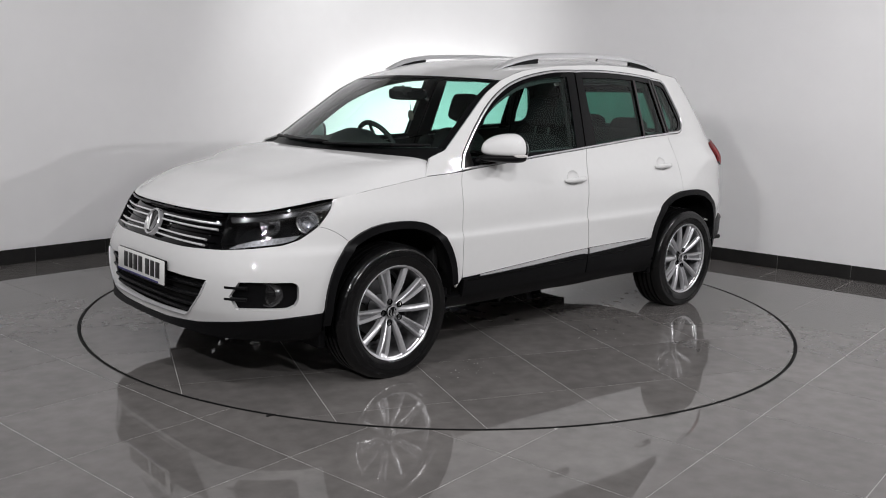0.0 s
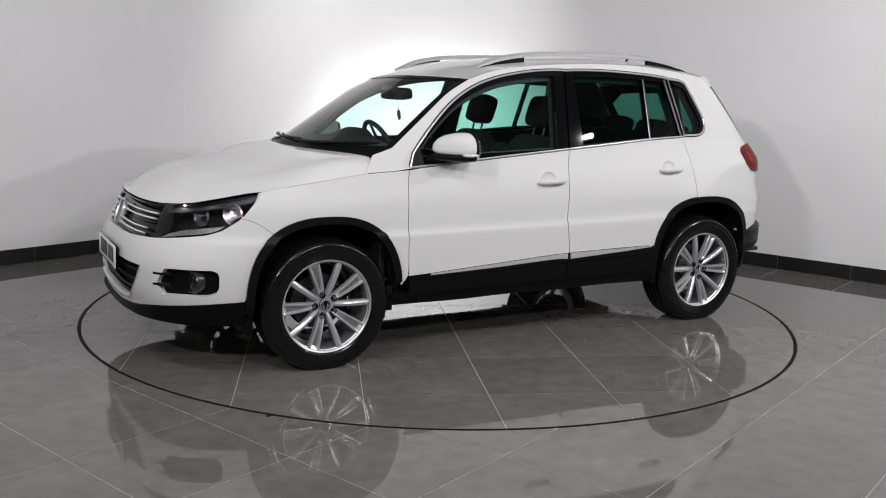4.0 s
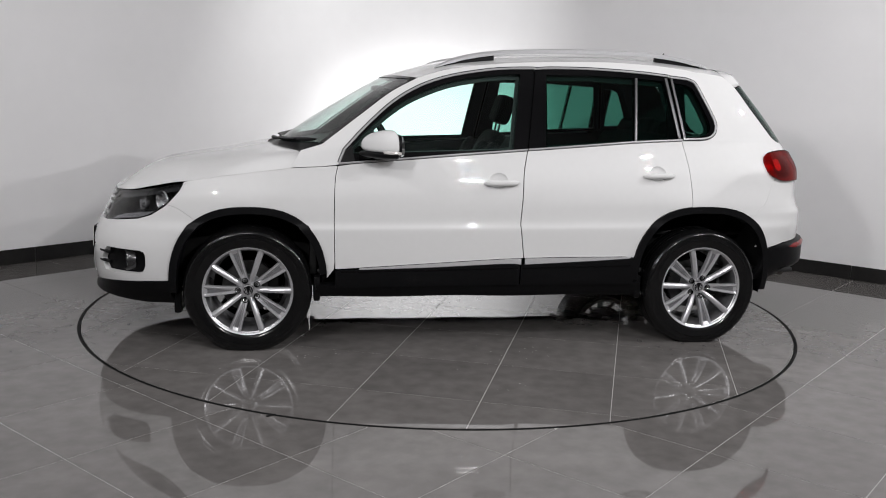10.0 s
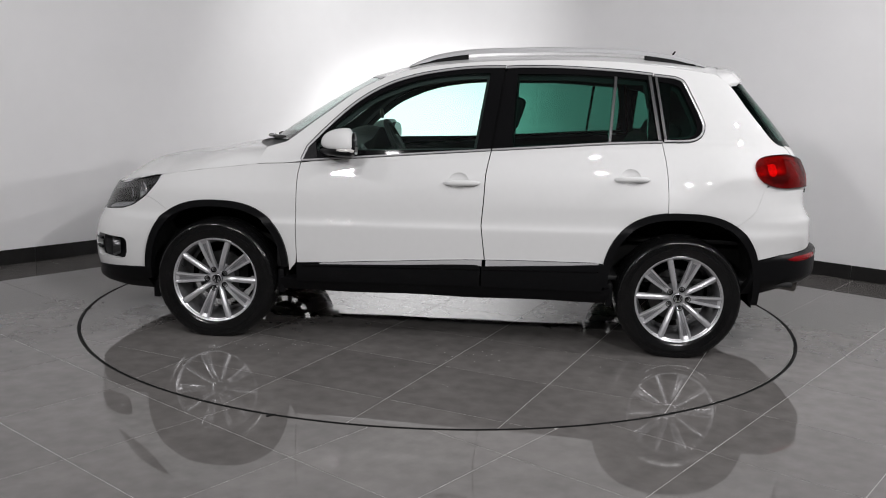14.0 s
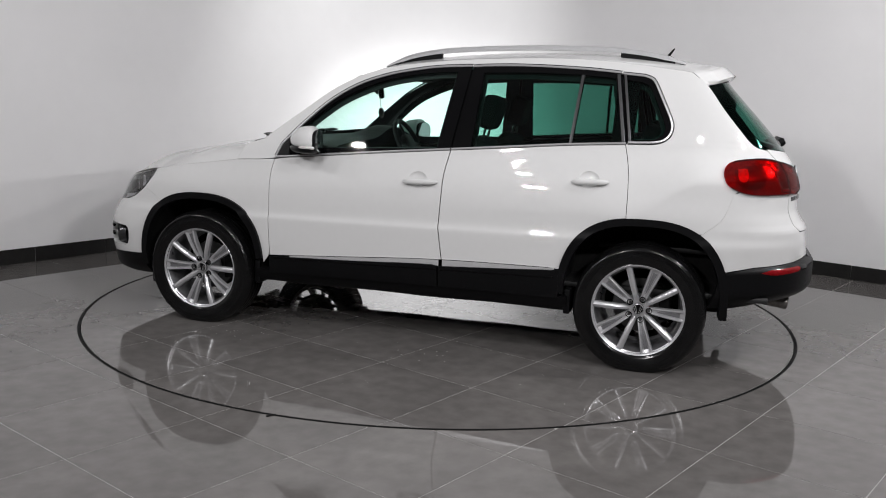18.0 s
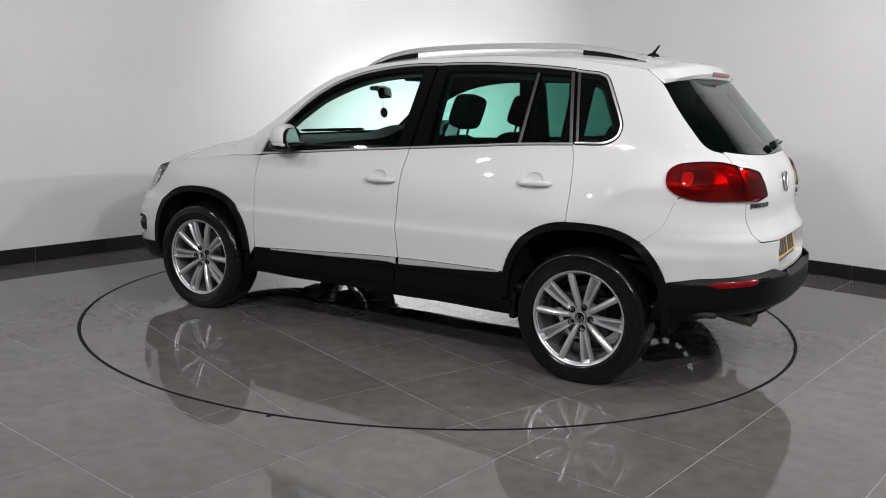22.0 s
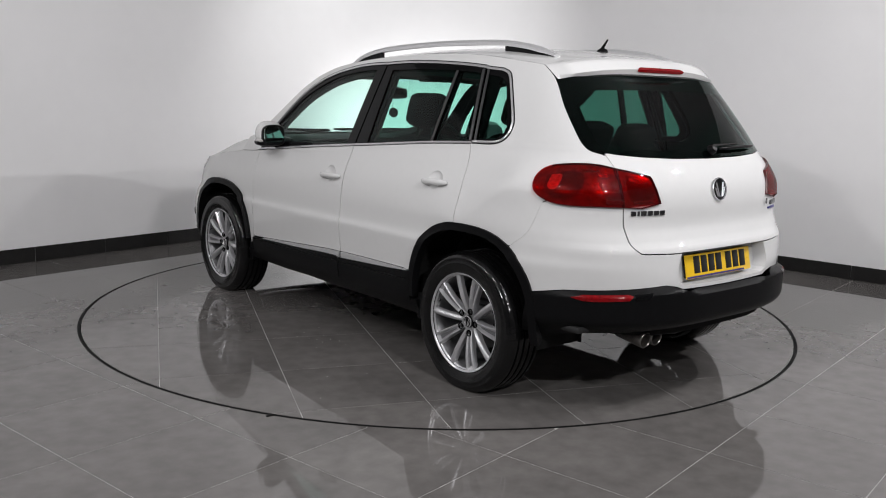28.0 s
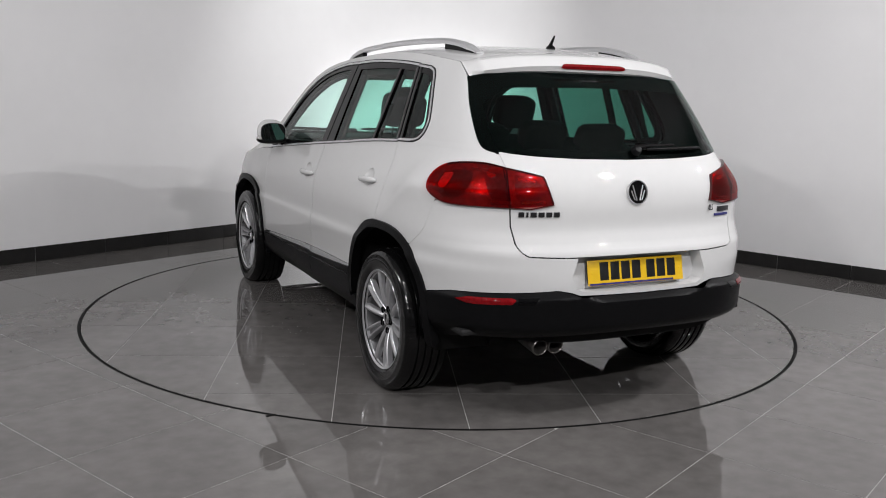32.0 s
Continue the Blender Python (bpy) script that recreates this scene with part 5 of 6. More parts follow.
for nm, pr, mt in (("fog_bezel", [(0.044, 0.0), (0.047, 0.012), (0.053, 0.013), (0.057, 0.004), (0.058, -0.03)], material("dark_chrome", (0.07, 0.07, 0.072), 0.25, 0.7)), ("fog_reflector", [(0.0, -0.03), (0.02, -0.026), (0.036, -0.012), (0.045, 0.003)], M_REFL), ("fog_lens", [(0.0, 0.010), (0.025, 0.009), (0.046, 0.004)], M_LENS)):
    me = lathe(nm, pr, mt, 40)
    me.transform(Mf)
    both(nm, me, "", fl, fr_)
for z in (0.515, 0.462):
    for s, par in ((1, fl), (-1, fr_)):
        nose_bar(s * 0.645, s * 0.73, z, z, 0.015, -0.010, M_BLACK, "fog_fin", par, n=6)


def plate(name, M, w, h, mat, label, frame_mat, rim=0.003):
    """A number plate whose characters are plain bars."""
    me = box(name, -w / 2, w / 2, -0.003, 0.003, -h / 2, h / 2, mat, 0.004)
    me.transform(M)
    ob = part(name, me, car, label)
    x = -w / 2 + 0.045
    for k in range(7):
        if k == 3:
            x += 0.022
        me = box("plate_bar", x, x + 0.046, 0.0025, 0.0045, -0.034, 0.045, M_INK, 0.001)
        me.transform(M)
        part("plate_bar", me, ob)
        x += 0.0575
    me = box("plate_strip", -w / 2 + 0.06, w / 2 - 0.005, 0.0025, 0.004, -h / 2 + 0.002, -h / 2 + 0.010, M_BLUE, 0.0)
    me.transform(M)
    part("plate_strip", me, ob)
    for s in (-1, 1):
        me = lathe("plate_screw", [(0.0, 0.005), (0.005, 0.0045), (0.0065, 0.002)], mat, 12)
        me.transform(M @ Matrix.Translation((s * (w / 2 - 0.022), 0, 0.0)))
        part("plate_screw", me, ob)
    me = box("plate_backing", -w / 2 - rim, w / 2 + rim, -0.014, -0.002, -h / 2 - rim, h / 2 + rim, frame_mat, 0.003)
    me.transform(M)
    part("plate_backing", me, ob)
    return ob


front_face = Matrix(((0, 1, 0, 0), (-1, 0, 0, 0), (0, 0, 1, 0), (0, 0, 0, 1)))     # plate's face (its +y) turned to the car's front
plate("front_plate", pose(2.222, 0.010, 0.529) @ front_face @ pose(0, 0, 0, 2, 0, 0), 0.535, 0.118, M_PLATE_W, "white front number plate", M_GLOSSBLACK)

# ---------------- rear lights and badges ----------------
TAIL_OUT = [T_(0.594, 1.112), T_(0.655, 1.127), T_(1.79, 1.124), T_(1.71, 1.107), T_(1.682, 1.066), T_(1.70, 1.01), T_(1.765, 0.972), T_(1.84, 0.958), T_(0.70, 0.957), T_(0.603, 0.955)]
TAIL_OUT = curve(TAIL_OUT, 4)
tl, tr = both("tail_lamp", trimmed("tail_lamp", tail, inset(TAIL_OUT, -0.001), M_REDLENS, h=0.012, lift=0.011, fold=0.03), "red tail lamp wrapping onto the rear wing")
TAIL_IN = [T_(0.5915, 1.111), T_(0.53, 1.098), T_(0.468, 1.083), T_(0.452, 1.068), T_(0.43, 0.985), T_(0.428, 0.972), T_(0.44, 0.966), T_(0.6005, 0.955)]
il, ir = both("tailgate_lamp", trimmed("tailgate_lamp", tail, TAIL_IN, M_REDLENS, h=0.010, lift=0.011, fold=0.02), "red tail lamp on the tailgate")


def tail_patch(poly, lift, mat, name, pair, label=""):
    return both(name, trimmed(name, tail, curve(poly + [poly[0]], 4)[:-1], mat, h=0.010, lift=lift, fold=0.004), label, *pair)


M_REDSEAL = material("dark_red_edge", (0.055, 0.004, 0.005), 0.25, grain=0.2, grain_scale=60)
M_BRIGHTRED = material("bright_red_reflector", (0.33, 0.008, 0.008), 0.10, 0.3, 0.8, 0.5, 120)
both("lamp_gasket", trimmed("lamp_gasket", tail, [T_(0.588, 1.11), T_(0.602, 1.118), T_(0.609, 0.956), T_(0.597, 0.956)], M_BLACK, h=0.01, lift=0.003, fold=0.01), "", tl, tr)
both("lamp_back", trimmed("lamp_back", tail, TAIL_OUT, M_LAMPBACK, h=0.012, lift=0.003, fold=0), "", tl, tr)
both("lamp_back", trimmed("lamp_back", tail, inset(np.array(TAIL_IN), 0.002), M_LAMPBACK, h=0.012, lift=0.003, fold=0), "", il, ir)
M_DIMRED = material("lamp_chamber_wall", (0.10, 0.03, 0.03), 0.3, 0.3, grain=0.3, grain_scale=60)
M_REFLECT = material("lamp_reflector", (0.70, 0.62, 0.60), 0.45, 0.3, grain=0.3, grain_scale=90, bump=0.6, bump_scale=160)
M_SPARK = material("lamp_bowl", (0.42, 0.36, 0.35), 0.2, 0.8, grain=0.4, grain_scale=120, bump=0.9, bump_scale=160)
# dark chamber walls, and the bright bowls between them
tail_patch([T_(1.73, 1.07), T_(1.79, 1.095), T_(1.87, 1.085), T_(1.875, 1.0), T_(1.80, 0.985), T_(1.745, 1.02)], 0.0045, M_DIMRED, "lamp_chamber", (tl, tr))
tail_patch([T_(0.57, 1.088), T_(0.49, 1.072), T_(0.455, 1.0), T_(0.57, 0.985)], 0.0045, M_DIMRED, "lamp_chamber", (il, ir))
tail_patch([T_(0.672, 1.095), T_(0.612, 1.085), T_(0.612, 0.99), T_(0.668, 0.99)], 0.0046, M_DIMRED, "lamp_chamber", (tl, tr))
tail_patch([T_(1.748, 1.078), T_(1.79, 1.080), T_(1.797, 1.030), T_(1.775, 1.018), T_(1.752, 1.035)], 0.0062, M_REFLECT, "lamp_bowl", (tl, tr))
tail_patch([T_(0.668, 1.092), T_(0.640, 1.090), T_(0.640, 1.076), T_(0.664, 1.074)], 0.0062, M_SPARK, "lamp_bowl", (tl, tr))
tail_patch([T_(0.560, 1.078), T_(0.500, 1.066), T_(0.502, 1.055), T_(0.560, 1.064)], 0.0062, M_SPARK, "lamp_bowl", (il, ir))
for y0, y1, z0, z1, pair in ((0.67, 0.60, 0.985, 0.968, (tl, tr)), (0.70, 0.655, 1.106, 1.099, (tl, tr)), (0.56, 0.46, 0.983, 0.973, (il, ir))):
    both("lamp_ridge", trimmed("lamp_ridge", tail, [T_(y0, z0), T_(y1, z0), T_(y1, z1), T_(y0, z1)], M_SPARK, h=0.01, lift=0.008, fold=0.004), "", *pair)

for pair, outline in (((tl, tr), TAIL_OUT), ((il, ir), curve(TAIL_IN + [TAIL_IN[0]], 2)[:-1])):
    P, Nn = [], []
    for a, z in list(outline) + [outline[0]]:
        n = (Vector(tail(a + 0.003, z)) - Vector(tail(a - 0.003, z))).cross(Vector(tail(a, z + 0.003)) - Vector(tail(a, z - 0.003))).normalized()
        n = -n if n.x - 0.3 * abs(n.y) > 0 else n
        P.append(Vector(tail(a, z)) + n * 0.002)
        Nn.append(n)
    both("lamp_seal", ribbon("lamp_seal", P, Nn, 0.005, 0.0105, M_REDSEAL), "dark red lamp edge", *pair)

both("gate_gutter", trimmed("gate_gutter", tail, [T_(0.570, 1.173), T_(0.645, 1.168), T_(0.635, 1.108), T_(0.572, 1.104)], M_PAINT, h=0.012, lift=-0.004, fold=0))
# bumper reflectors
REFL = [T_(1.885, 0.562), T_(0.74, 0.575), T_(0.60, 0.583), T_(0.585, 0.578), T_(0.60, 0.560), T_(0.72, 0.550), T_(0.745, 0.551)]
both("bumper_reflector", trimmed("bumper_reflector", tail_ledge, REFL, M_REDREFL, h=0.008, lift=0.003, fold=0.01), "slim red bumper reflector")
both("bumper_sensor_strip", trimmed("bumper_sensor_strip", tail_ledge, [T_(0.578, 0.584), T_(0.50, 0.588), T_(0.52, 0.562), T_(0.578, 0.560)], M_GLOSSBLACK, h=0.008, lift=0.002, fold=0.008))

rear_face = Matrix(((0, -1, 0, 0), (1, 0, 0, 0), (0, 0, 1, 0), (0, 0, 0, 1)))
plate("rear_plate", pose(-2.106, 0, 0.672) @ rear_face @ pose(0, 0, 0, 12, 0, 0), 0.52, 0.111, M_PLATE_Y, "yellow rear number plate", M_GLOSSBLACK, -0.004)

Mr = Matrix.Translation((-2.075, 0, 1.014)) @ Vector((-1, 0, 0.18)).normalized().to_track_quat("Y", "Z").to_matrix().to_4x4()
me = lathe("rear_badge", [(0.0, 0.006), (0.049, 0.005), (0.051, 0.0)], M_GLOSSBLACK, 48)
me.transform(Mr)
rb = part("rear_badge", me, gate, "round chrome rear badge")
me = lathe("badge_rim", [(0.049, 0.004), (0.0505, 0.009), (0.0530, 0.009), (0.0545, 0.006), (0.055, 0.002)], M_CHROME, 48)
me.transform(Mr)
part("badge_rim", me, gate, "chrome badge rim")
for s in (1, -1):
    bar_on(Mr, [(s * 0.008, 0.007, -0.036), (s * 0.027, 0.007, 0.031)], 0.005, M_CHROME, "badge_bar", gate)
    bar_on(Mr, [(s * 0.036, 0.007, 0.008), (s * 0.019, 0.007, -0.034)], 0.005, M_CHROME, "badge_bar", gate)


def tail_box(y0, y1, z0, z1, mat, name, parent, lift=0.002, depth=0.004, label=""):
    poly = [T_(y0, z0), T_(y1, z0), T_(y1, z1), T_(y0, z1)]
    return part(name, trimmed(name, tail, poly, mat, h=0.006, lift=lift + depth, fold=depth + 0.003), parent, label)


# model lettering as plain bars
M_DARKCHROME = material("smoked_chrome", (0.10, 0.10, 0.105), 0.22, 0.9)
y = 0.570
for k, w in enumerate((0.022, 0.008, 0.025, 0.024, 0.025, 0.025)):
    tail_box(y - w, y, 0.918, 0.938, M_DARKCHROME, "model_badge_bar", gate, label="dark chrome badge bar")
    y -= w + 0.009


def text_on(body, size, M, mat, name, parent):
    cu = bpy.data.curves.new(name, "FONT")
    cu.body, cu.size, cu.extrude, cu.align_x = body, size, 0.0015, "CENTER"
    tmp = bpy.data.objects.new(name, cu)
    me = bpy.data.meshes.new_from_object(tmp)
    bpy.data.objects.remove(tmp)
    me.materials.clear()
    me.materials.append(mat)
    me.transform(M)
    return part(name, me, parent)


c = Vector(tail(tail_a(0.920, y=-0.440), 0.920))
face = Vector((-1, -0.45, 0)).normalized()
Mt = Matrix.Translation(c + face * 0.003) @ Matrix((( face.y, 0, face.x, 0), (-face.x, 0, face.y, 0), (0, 1, 0, 0), (0, 0, 0, 1)))
text_on("2.0", 0.040, Mt, M_DARKCHROME, "engine_badge_number", gate)
tail_box(-0.580, -0.49, 0.913, 0.935, M_DARKCHROME, "engine_badge_bar", gate)
tail_box(-0.575, -0.47, 0.893, 0.903, M_BLUE, "engine_badge_strip", gate)

# high brake light, rear wiper
def sp_patch(y0, y1, u0, u1, off):
    def f(u, v):
        y = (y0 + (y1 - y0) * v) * (1 - 0.16 * (1 - math.sqrt(max(0.0, 1 - (2 * u - 1) ** 2))))
        c = Vector(spoiler(u0 + (u1 - u0) * u, y / 0.58))
        return (c.x - off, c.y, c.z)
    return f


brake = part("brake_light", sheet("brake_light", sp_patch(-0.180, 0.180, 0.462, 0.590, 0.004), 12, 24, M_REDREFL), car, "red high-level brake light")
rw = part("rear_wiper", lathe("rear_wiper", [(0.0, 0.030), (0.016, 0.028), (0.022, 0.016), (0.024, 0.0)], M_BLACK, 24), car, "black rear wiper",
          m=Matrix.Translation((-1.980, -0.05, 1.186)) @ Vector((-1, 0, 0.6)).normalized().to_track_quat("Y", "Z").to_matrix().to_4x4())


def on_tail(y, z, lift):
    a = tail_a(z, y=y)
    c = Vector(tail(a, z))
    n = (Vector(tail(a + 0.003, z)) - Vector(tail(a - 0.003, z))).cross(Vector(tail(a, z + 0.003)) - Vector(tail(a, z - 0.003))).normalized()
    if n.x > 0:
        n = -n
    return c + n * lift


part("wiper_arm", tube("wiper_arm", [on_tail(y, 1.190 + 0.004 * i, 0.028 - 0.003 * i) for i, y in enumerate((-0.045, -0.11, -0.18, -0.27))], [0.014, 0.011, 0.009, 0.007], M_BLACK, 8, 0.6), car)
part("wiper_blade", tube("wiper_blade", [on_tail(-0.11 - 0.036 * i, 1.184 + 0.0008 * i, 0.016) for i in range(10)], [0.004] + [0.0075] * 8 + [0.004], M_BLACK, 8), car)

# front wipers and cowl


def cowl_fn(u, v):
    w = 2 * v - 1
    a = Vector(windscreen(0.015, w))
    b = Vector(bonnet(0.985, w * 0.93))
    p = a + (b - a) * u
    return (p.x, p.y, p.z - 0.022 * math.sin(math.pi * u))


part("cowl", sheet("cowl", cowl_fn, 6, 40, M_BLACK), car, "black plastic windscreen cowl")
for y0, y1, t0, t1 in ((0.10, 0.66, 0.0, 0.012), (-0.52, 0.03, 0.0, 0.02)):
    f = lambda w, t, d: Vector(lifted(windscreen, d)(t, w))
    part("wiper_arm", tube("wiper_arm", [f((y0 + (y1 - y0) * k) / 0.78, t0 + (t1 - t0) * k - 0.02 * (1 - k), 0.030 - 0.008 * k) for k in (0, 0.2, 0.5, 0.75)], [0.016, 0.010, 0.008, 0.006], M_BLACK, 8, 0.7), car, "black windscreen wiper")
    part("wiper_blade", tube("wiper_blade", [f((y0 + (y1 - y0) * k / 9 * 1.08) / 0.78, t0 + (t1 - t0) * k / 9 + 0.012, 0.012) for k in range(10)], [0.004] + [0.008] * 8 + [0.004], M_BLACK, 8, 1.3), car)

# ---------------- cabin ----------------
both("door_lining", trimmed("door_lining", side, inset(front_poly, 0.004), M_TRIM, h=0.03, lift=-0.055, fold=0), "charcoal door lining", door_fl, door_fr)
both("door_lining", trimmed("door_lining", side, inset(rear_poly, 0.004), M_TRIM, h=0.03, lift=-0.055, fold=0), "charcoal door lining", door_rl, door_rr)
both("pillar_lining", trimmed("pillar_lining", side, inset(body_poly, 0.001), M_LINING, h=0.022, lift=-0.022, fold=0), "dark pillar trim", body_l, body_r)
part("gate_lining", trimmed("gate_lining", tail, inset(mirror_poly(gate_half), 0.004), M_TRIM, h=0.03, lift=-0.04, fold=0), gate)
part("headlining", sheet("headlining", lambda u, v: tuple(Vector(roof(0.01 + 0.985 * u, (2 * v - 1) * 0.99)) - Vector((0, 0, 0.022))), 40, 24, M_LINING), car, "dark fabric headlining")
gw = [T_(x, z) for x, z in GLASS_R[5:-1]]
gl_in = mirror_poly([(0, 1.462), T_(0.3, 1.458), T_(0.48, 1.452)] + [(a * 0.905, z) for a, z in gw[3:]] + [T_(0.45, 1.20), T_(0.25, 1.19), (0, 1.187)])
gl_out = mirror_poly(glass_half)
part("rear_window_band", trimmed("rear_window_band", tail, gl_out, M_GLOSSBLACK, h=0.014, holes=[gl_in], lift=-0.004, fold=0), car)
part("cabin_floor", box("cabin_floor", -1.95, 0.95, -0.78, 0.78, 0.40, 0.43, M_TRIM, 0.01), car)
part("bulkhead", box("bulkhead", 0.93, 0.97, -0.80, 0.80, 0.40, 1.06, M_TRIM, 0.01), car)
part("boot_floor", box("boot_floor", -1.93, -1.05, -0.60, 0.60, 0.60, 0.63, M_TRIM, 0.01), car)


dlo_z = table([(q[1], q[0]) for q in DLO_TOP if q[0] > 0.19])


def pillar_trim(u, v):
    """Inner lining of the front pillar, from the windscreen's edge to the door frame."""
    a = Vector(windscreen(0.02 + 0.94 * u, 0.945)) + Vector((-0.012, -0.006, -0.010))
    z = min(max(a.z - 0.012, 1.098), 1.500)
    x = dlo_z(z)
    b = Vector((x, side(x, z)[1] - 0.014, z))
    return tuple(a + (b - a) * v)


both("pillar_trim", sheet("pillar_trim", pillar_trim, 20, 4, M_TRIM), "charcoal front pillar trim")


def cushion(name, sx, sy, sz, mat, p=0.35, segs=18):
    """A soft block: a cube drawn towards a rounded form."""
    bm = bmesh.new()
    bmesh.ops.create_uvsphere(bm, u_segments=segs * 2, v_segments=segs, radius=1)
    for v in bm.verts:
        x, y, z = v.co
        e = lambda q: math.copysign(abs(q) ** p, q)
        v.co = Vector((e(x) * sx, e(y) * sy, e(z) * sz))
    return bm_mesh(name, bm, mat, 70)


def front_seat(x, y):
    s = part("front_seat", cushion("seat_cushion", 0.26, 0.25, 0.085, M_CLOTH), car, "dark cloth front seat with headrest", pose(x, y, 0.648, 0, -6, 0))
    part("backrest", cushion("backrest", 0.075, 0.235, 0.315, M_CLOTH, 0.42), s, "", pose(-0.295, 0, 0.262, 0, -20, 0))
    part("side_bolster", cushion("side_bolster", 0.07, 0.05, 0.24, M_CLOTH), s, "", pose(-0.22, 0.215, 0.26, 0, -20, 0))
    part("side_bolster", cushion("side_bolster", 0.07, 0.05, 0.24, M_CLOTH), s, "", pose(-0.22, -0.215, 0.26, 0, -20, 0))
    part("headrest", cushion("headrest", 0.055, 0.130, 0.098, M_CLOTH, 0.42), s, "", pose(-0.412, 0, 0.712, 0, -12, 0))
    for dy in (-0.055, 0.055):
        part("headrest_post", tube("headrest_post", [(-0.385, dy, 0.50), (-0.402, dy, 0.64)], 0.007, M_STEEL, 8), s)
    part("seat_base", box("seat_base", -0.22, 0.22, -0.2, 0.2, -0.24, -0.04, M_TRIM, 0.02), s)
    return s


front_seat(0.128, 0.377)
front_seat(0.128, -0.372)
bench = part("rear_bench", cushion("rear_bench", 0.25, 0.64, 0.09, M_CLOTH, 0.25), car, "dark cloth rear bench with headrests", pose(-0.78, 0, 0.68, 0, -6, 0))
part("backrest", cushion("backrest", 0.075, 0.64, 0.30, M_CLOTH, 0.25), bench, "", pose(-0.30, 0, 0.27, 0, -22, 0))
for y in (0.36, -0.36, 0.0):
    part("headrest", cushion("headrest", 0.05, 0.145 if y else 0.125, 0.085, M_CLOTH, 0.48 if y else 0.38), bench, "", pose(-0.44, y, 0.563 if y else 0.575, 0, -14, 0))
    part("headrest_post", tube("headrest_post", [(-0.42, y, 0.46), (-0.435, y, 0.58)], 0.02, M_TRIM, 8), bench)

# dashboard
dash_c = table([(0.50, 1.03), (0.56, 1.085), (0.68, 1.12), (0.85, 1.12), (1.05, 1.108)])


def dash(u, v):
    w = 2 * v - 1
    y = 0.76 * w
    k = u * 1.6
    if k < 1:
        x = 1.02 - 0.20 * abs(w) ** 2 - (0.46 - 0.10 * abs(w) ** 2) * k
        z = dash_c(x + 0.10) + 0.075 * math.exp(-((y + 0.37) / 0.19) ** 2) * smooth(0.25, 0.8, k) - 0.02 * k
    else:
        x = 0.56 - 0.10 * abs(w) ** 2 + 0.10 * math.sin((k - 1) * 2.6)
        z = dash_c(0.66) - 0.02 + 0.075 * math.exp(-((y + 0.37) / 0.19) ** 2) - (k - 1) * 0.75
    return (x, y, z)


dashboard = part("dashboard", sheet("dashboard", dash, 32, 40, M_TRIM), car, "charcoal dashboard")
part("centre_stack", box("centre_stack", 0.46, 0.62, -0.12, 0.12, 0.62, 1.0, M_TRIM, 0.02), dashboard)
for y in (-0.055, 0.055):
    part("air_vent", box("air_vent", 0.45, 0.47, y - 0.045, y + 0.045, 0.93, 0.985, M_GLOSSBLACK, 0.008), dashboard)
part("centre_console", box("centre_console", -0.35, 0.5, -0.09, 0.09, 0.43, 0.70, M_TRIM, 0.03), car)
part("gear_lever", tube("gear_lever", [(0.25, 0, 0.68), (0.235, 0, 0.78), (0.23, 0, 0.80)], [0.012, 0.012, 0.025], M_GLOSSBLACK, 12), car)

# steering wheel on the car's right
Ms = pose(0.42, -0.37, 1.05, 0, -62, 0)
ring = [(0.185 * math.cos(2 * math.pi * k / 40), 0.185 * math.sin(2 * math.pi * k / 40), 0.0) for k in range(40)]
sw = part("steering_wheel", tube("steering_wheel", ring, 0.0165, M_TRIM, 10, 1.0, True), car, "black steering wheel", Ms)
part("wheel_boss", cushion("wheel_boss", 0.08, 0.075, 0.03, M_TRIM, 0.6), sw)
for a in (0, 90, 180):
    ca, sa = math.cos(radians(a)), math.sin(radians(a))
    part("wheel_arm", tube("wheel_arm", [(0.05 * sa, 0.05 * ca, 0), (0.18 * sa, 0.18 * ca, 0.0)], [0.022, 0.012], M_TRIM, 8, 0.5), sw)
part("steering_column", tube("steering_column", [(0.44, -0.37, 1.01), (0.72, -0.37, 0.87)], 0.04, M_TRIM, 12), car)

# inside mirror with its hanging air freshener
rv = part("rear_view_mirror", cushion("rear_view_mirror", 0.020, 0.130, 0.037, M_GLOSSBLACK, 0.45), car, "black rear-view mirror", pose(0.492, -0.005, 1.404, 0, 8, 20))
part("sensor_box", box("sensor_box", 0.50, 0.578, -0.055, 0.055, 1.418, 1.448, M_TRIM, 0.012), rv, "", pose(0.492, -0.005, 1.404, 0, 8, 20).inverted())
part("mirror_stem", tube("mirror_stem", [(0.02, 0, 0.0), (0.045, 0, 0.03), (0.060, 0.0, 0.045)], [0.012, 0.014, 0.018], M_TRIM, 10), rv)
part("air_freshener", lathe("air_freshener", [(0.0, 0.004), (0.030, 0.004), (0.033, 0.002), (0.033, -0.002), (0.030, -0.004), (0.0, -0.004)], material("printed_card", (0.10, 0.085, 0.07), 0.5, grain=0.6, grain_scale=70), 28), rv, "round hanging air freshener", pose(0.016, 0.025, -0.128, 0, 0, 60))
part("cord", tube("cord", [(0.012, 0.02, -0.02), (0.016, 0.025, -0.095)], 0.0015, M_BLACK, 6), rv)
for s in (1, -1):
    part("sun_visor", box("sun_visor", 0.30, 0.44, s * 0.33 - 0.17, s * 0.33 + 0.17, 1.487, 1.503, M_LINING, 0.006), car, "", None)

# ---------------- floor tiles, skirting tiles, seal ----------------
HALF = 0.0017


def bevelled_tile(name, poly, mat):
    return slab(name, poly, -0.008, 0.0, mat)


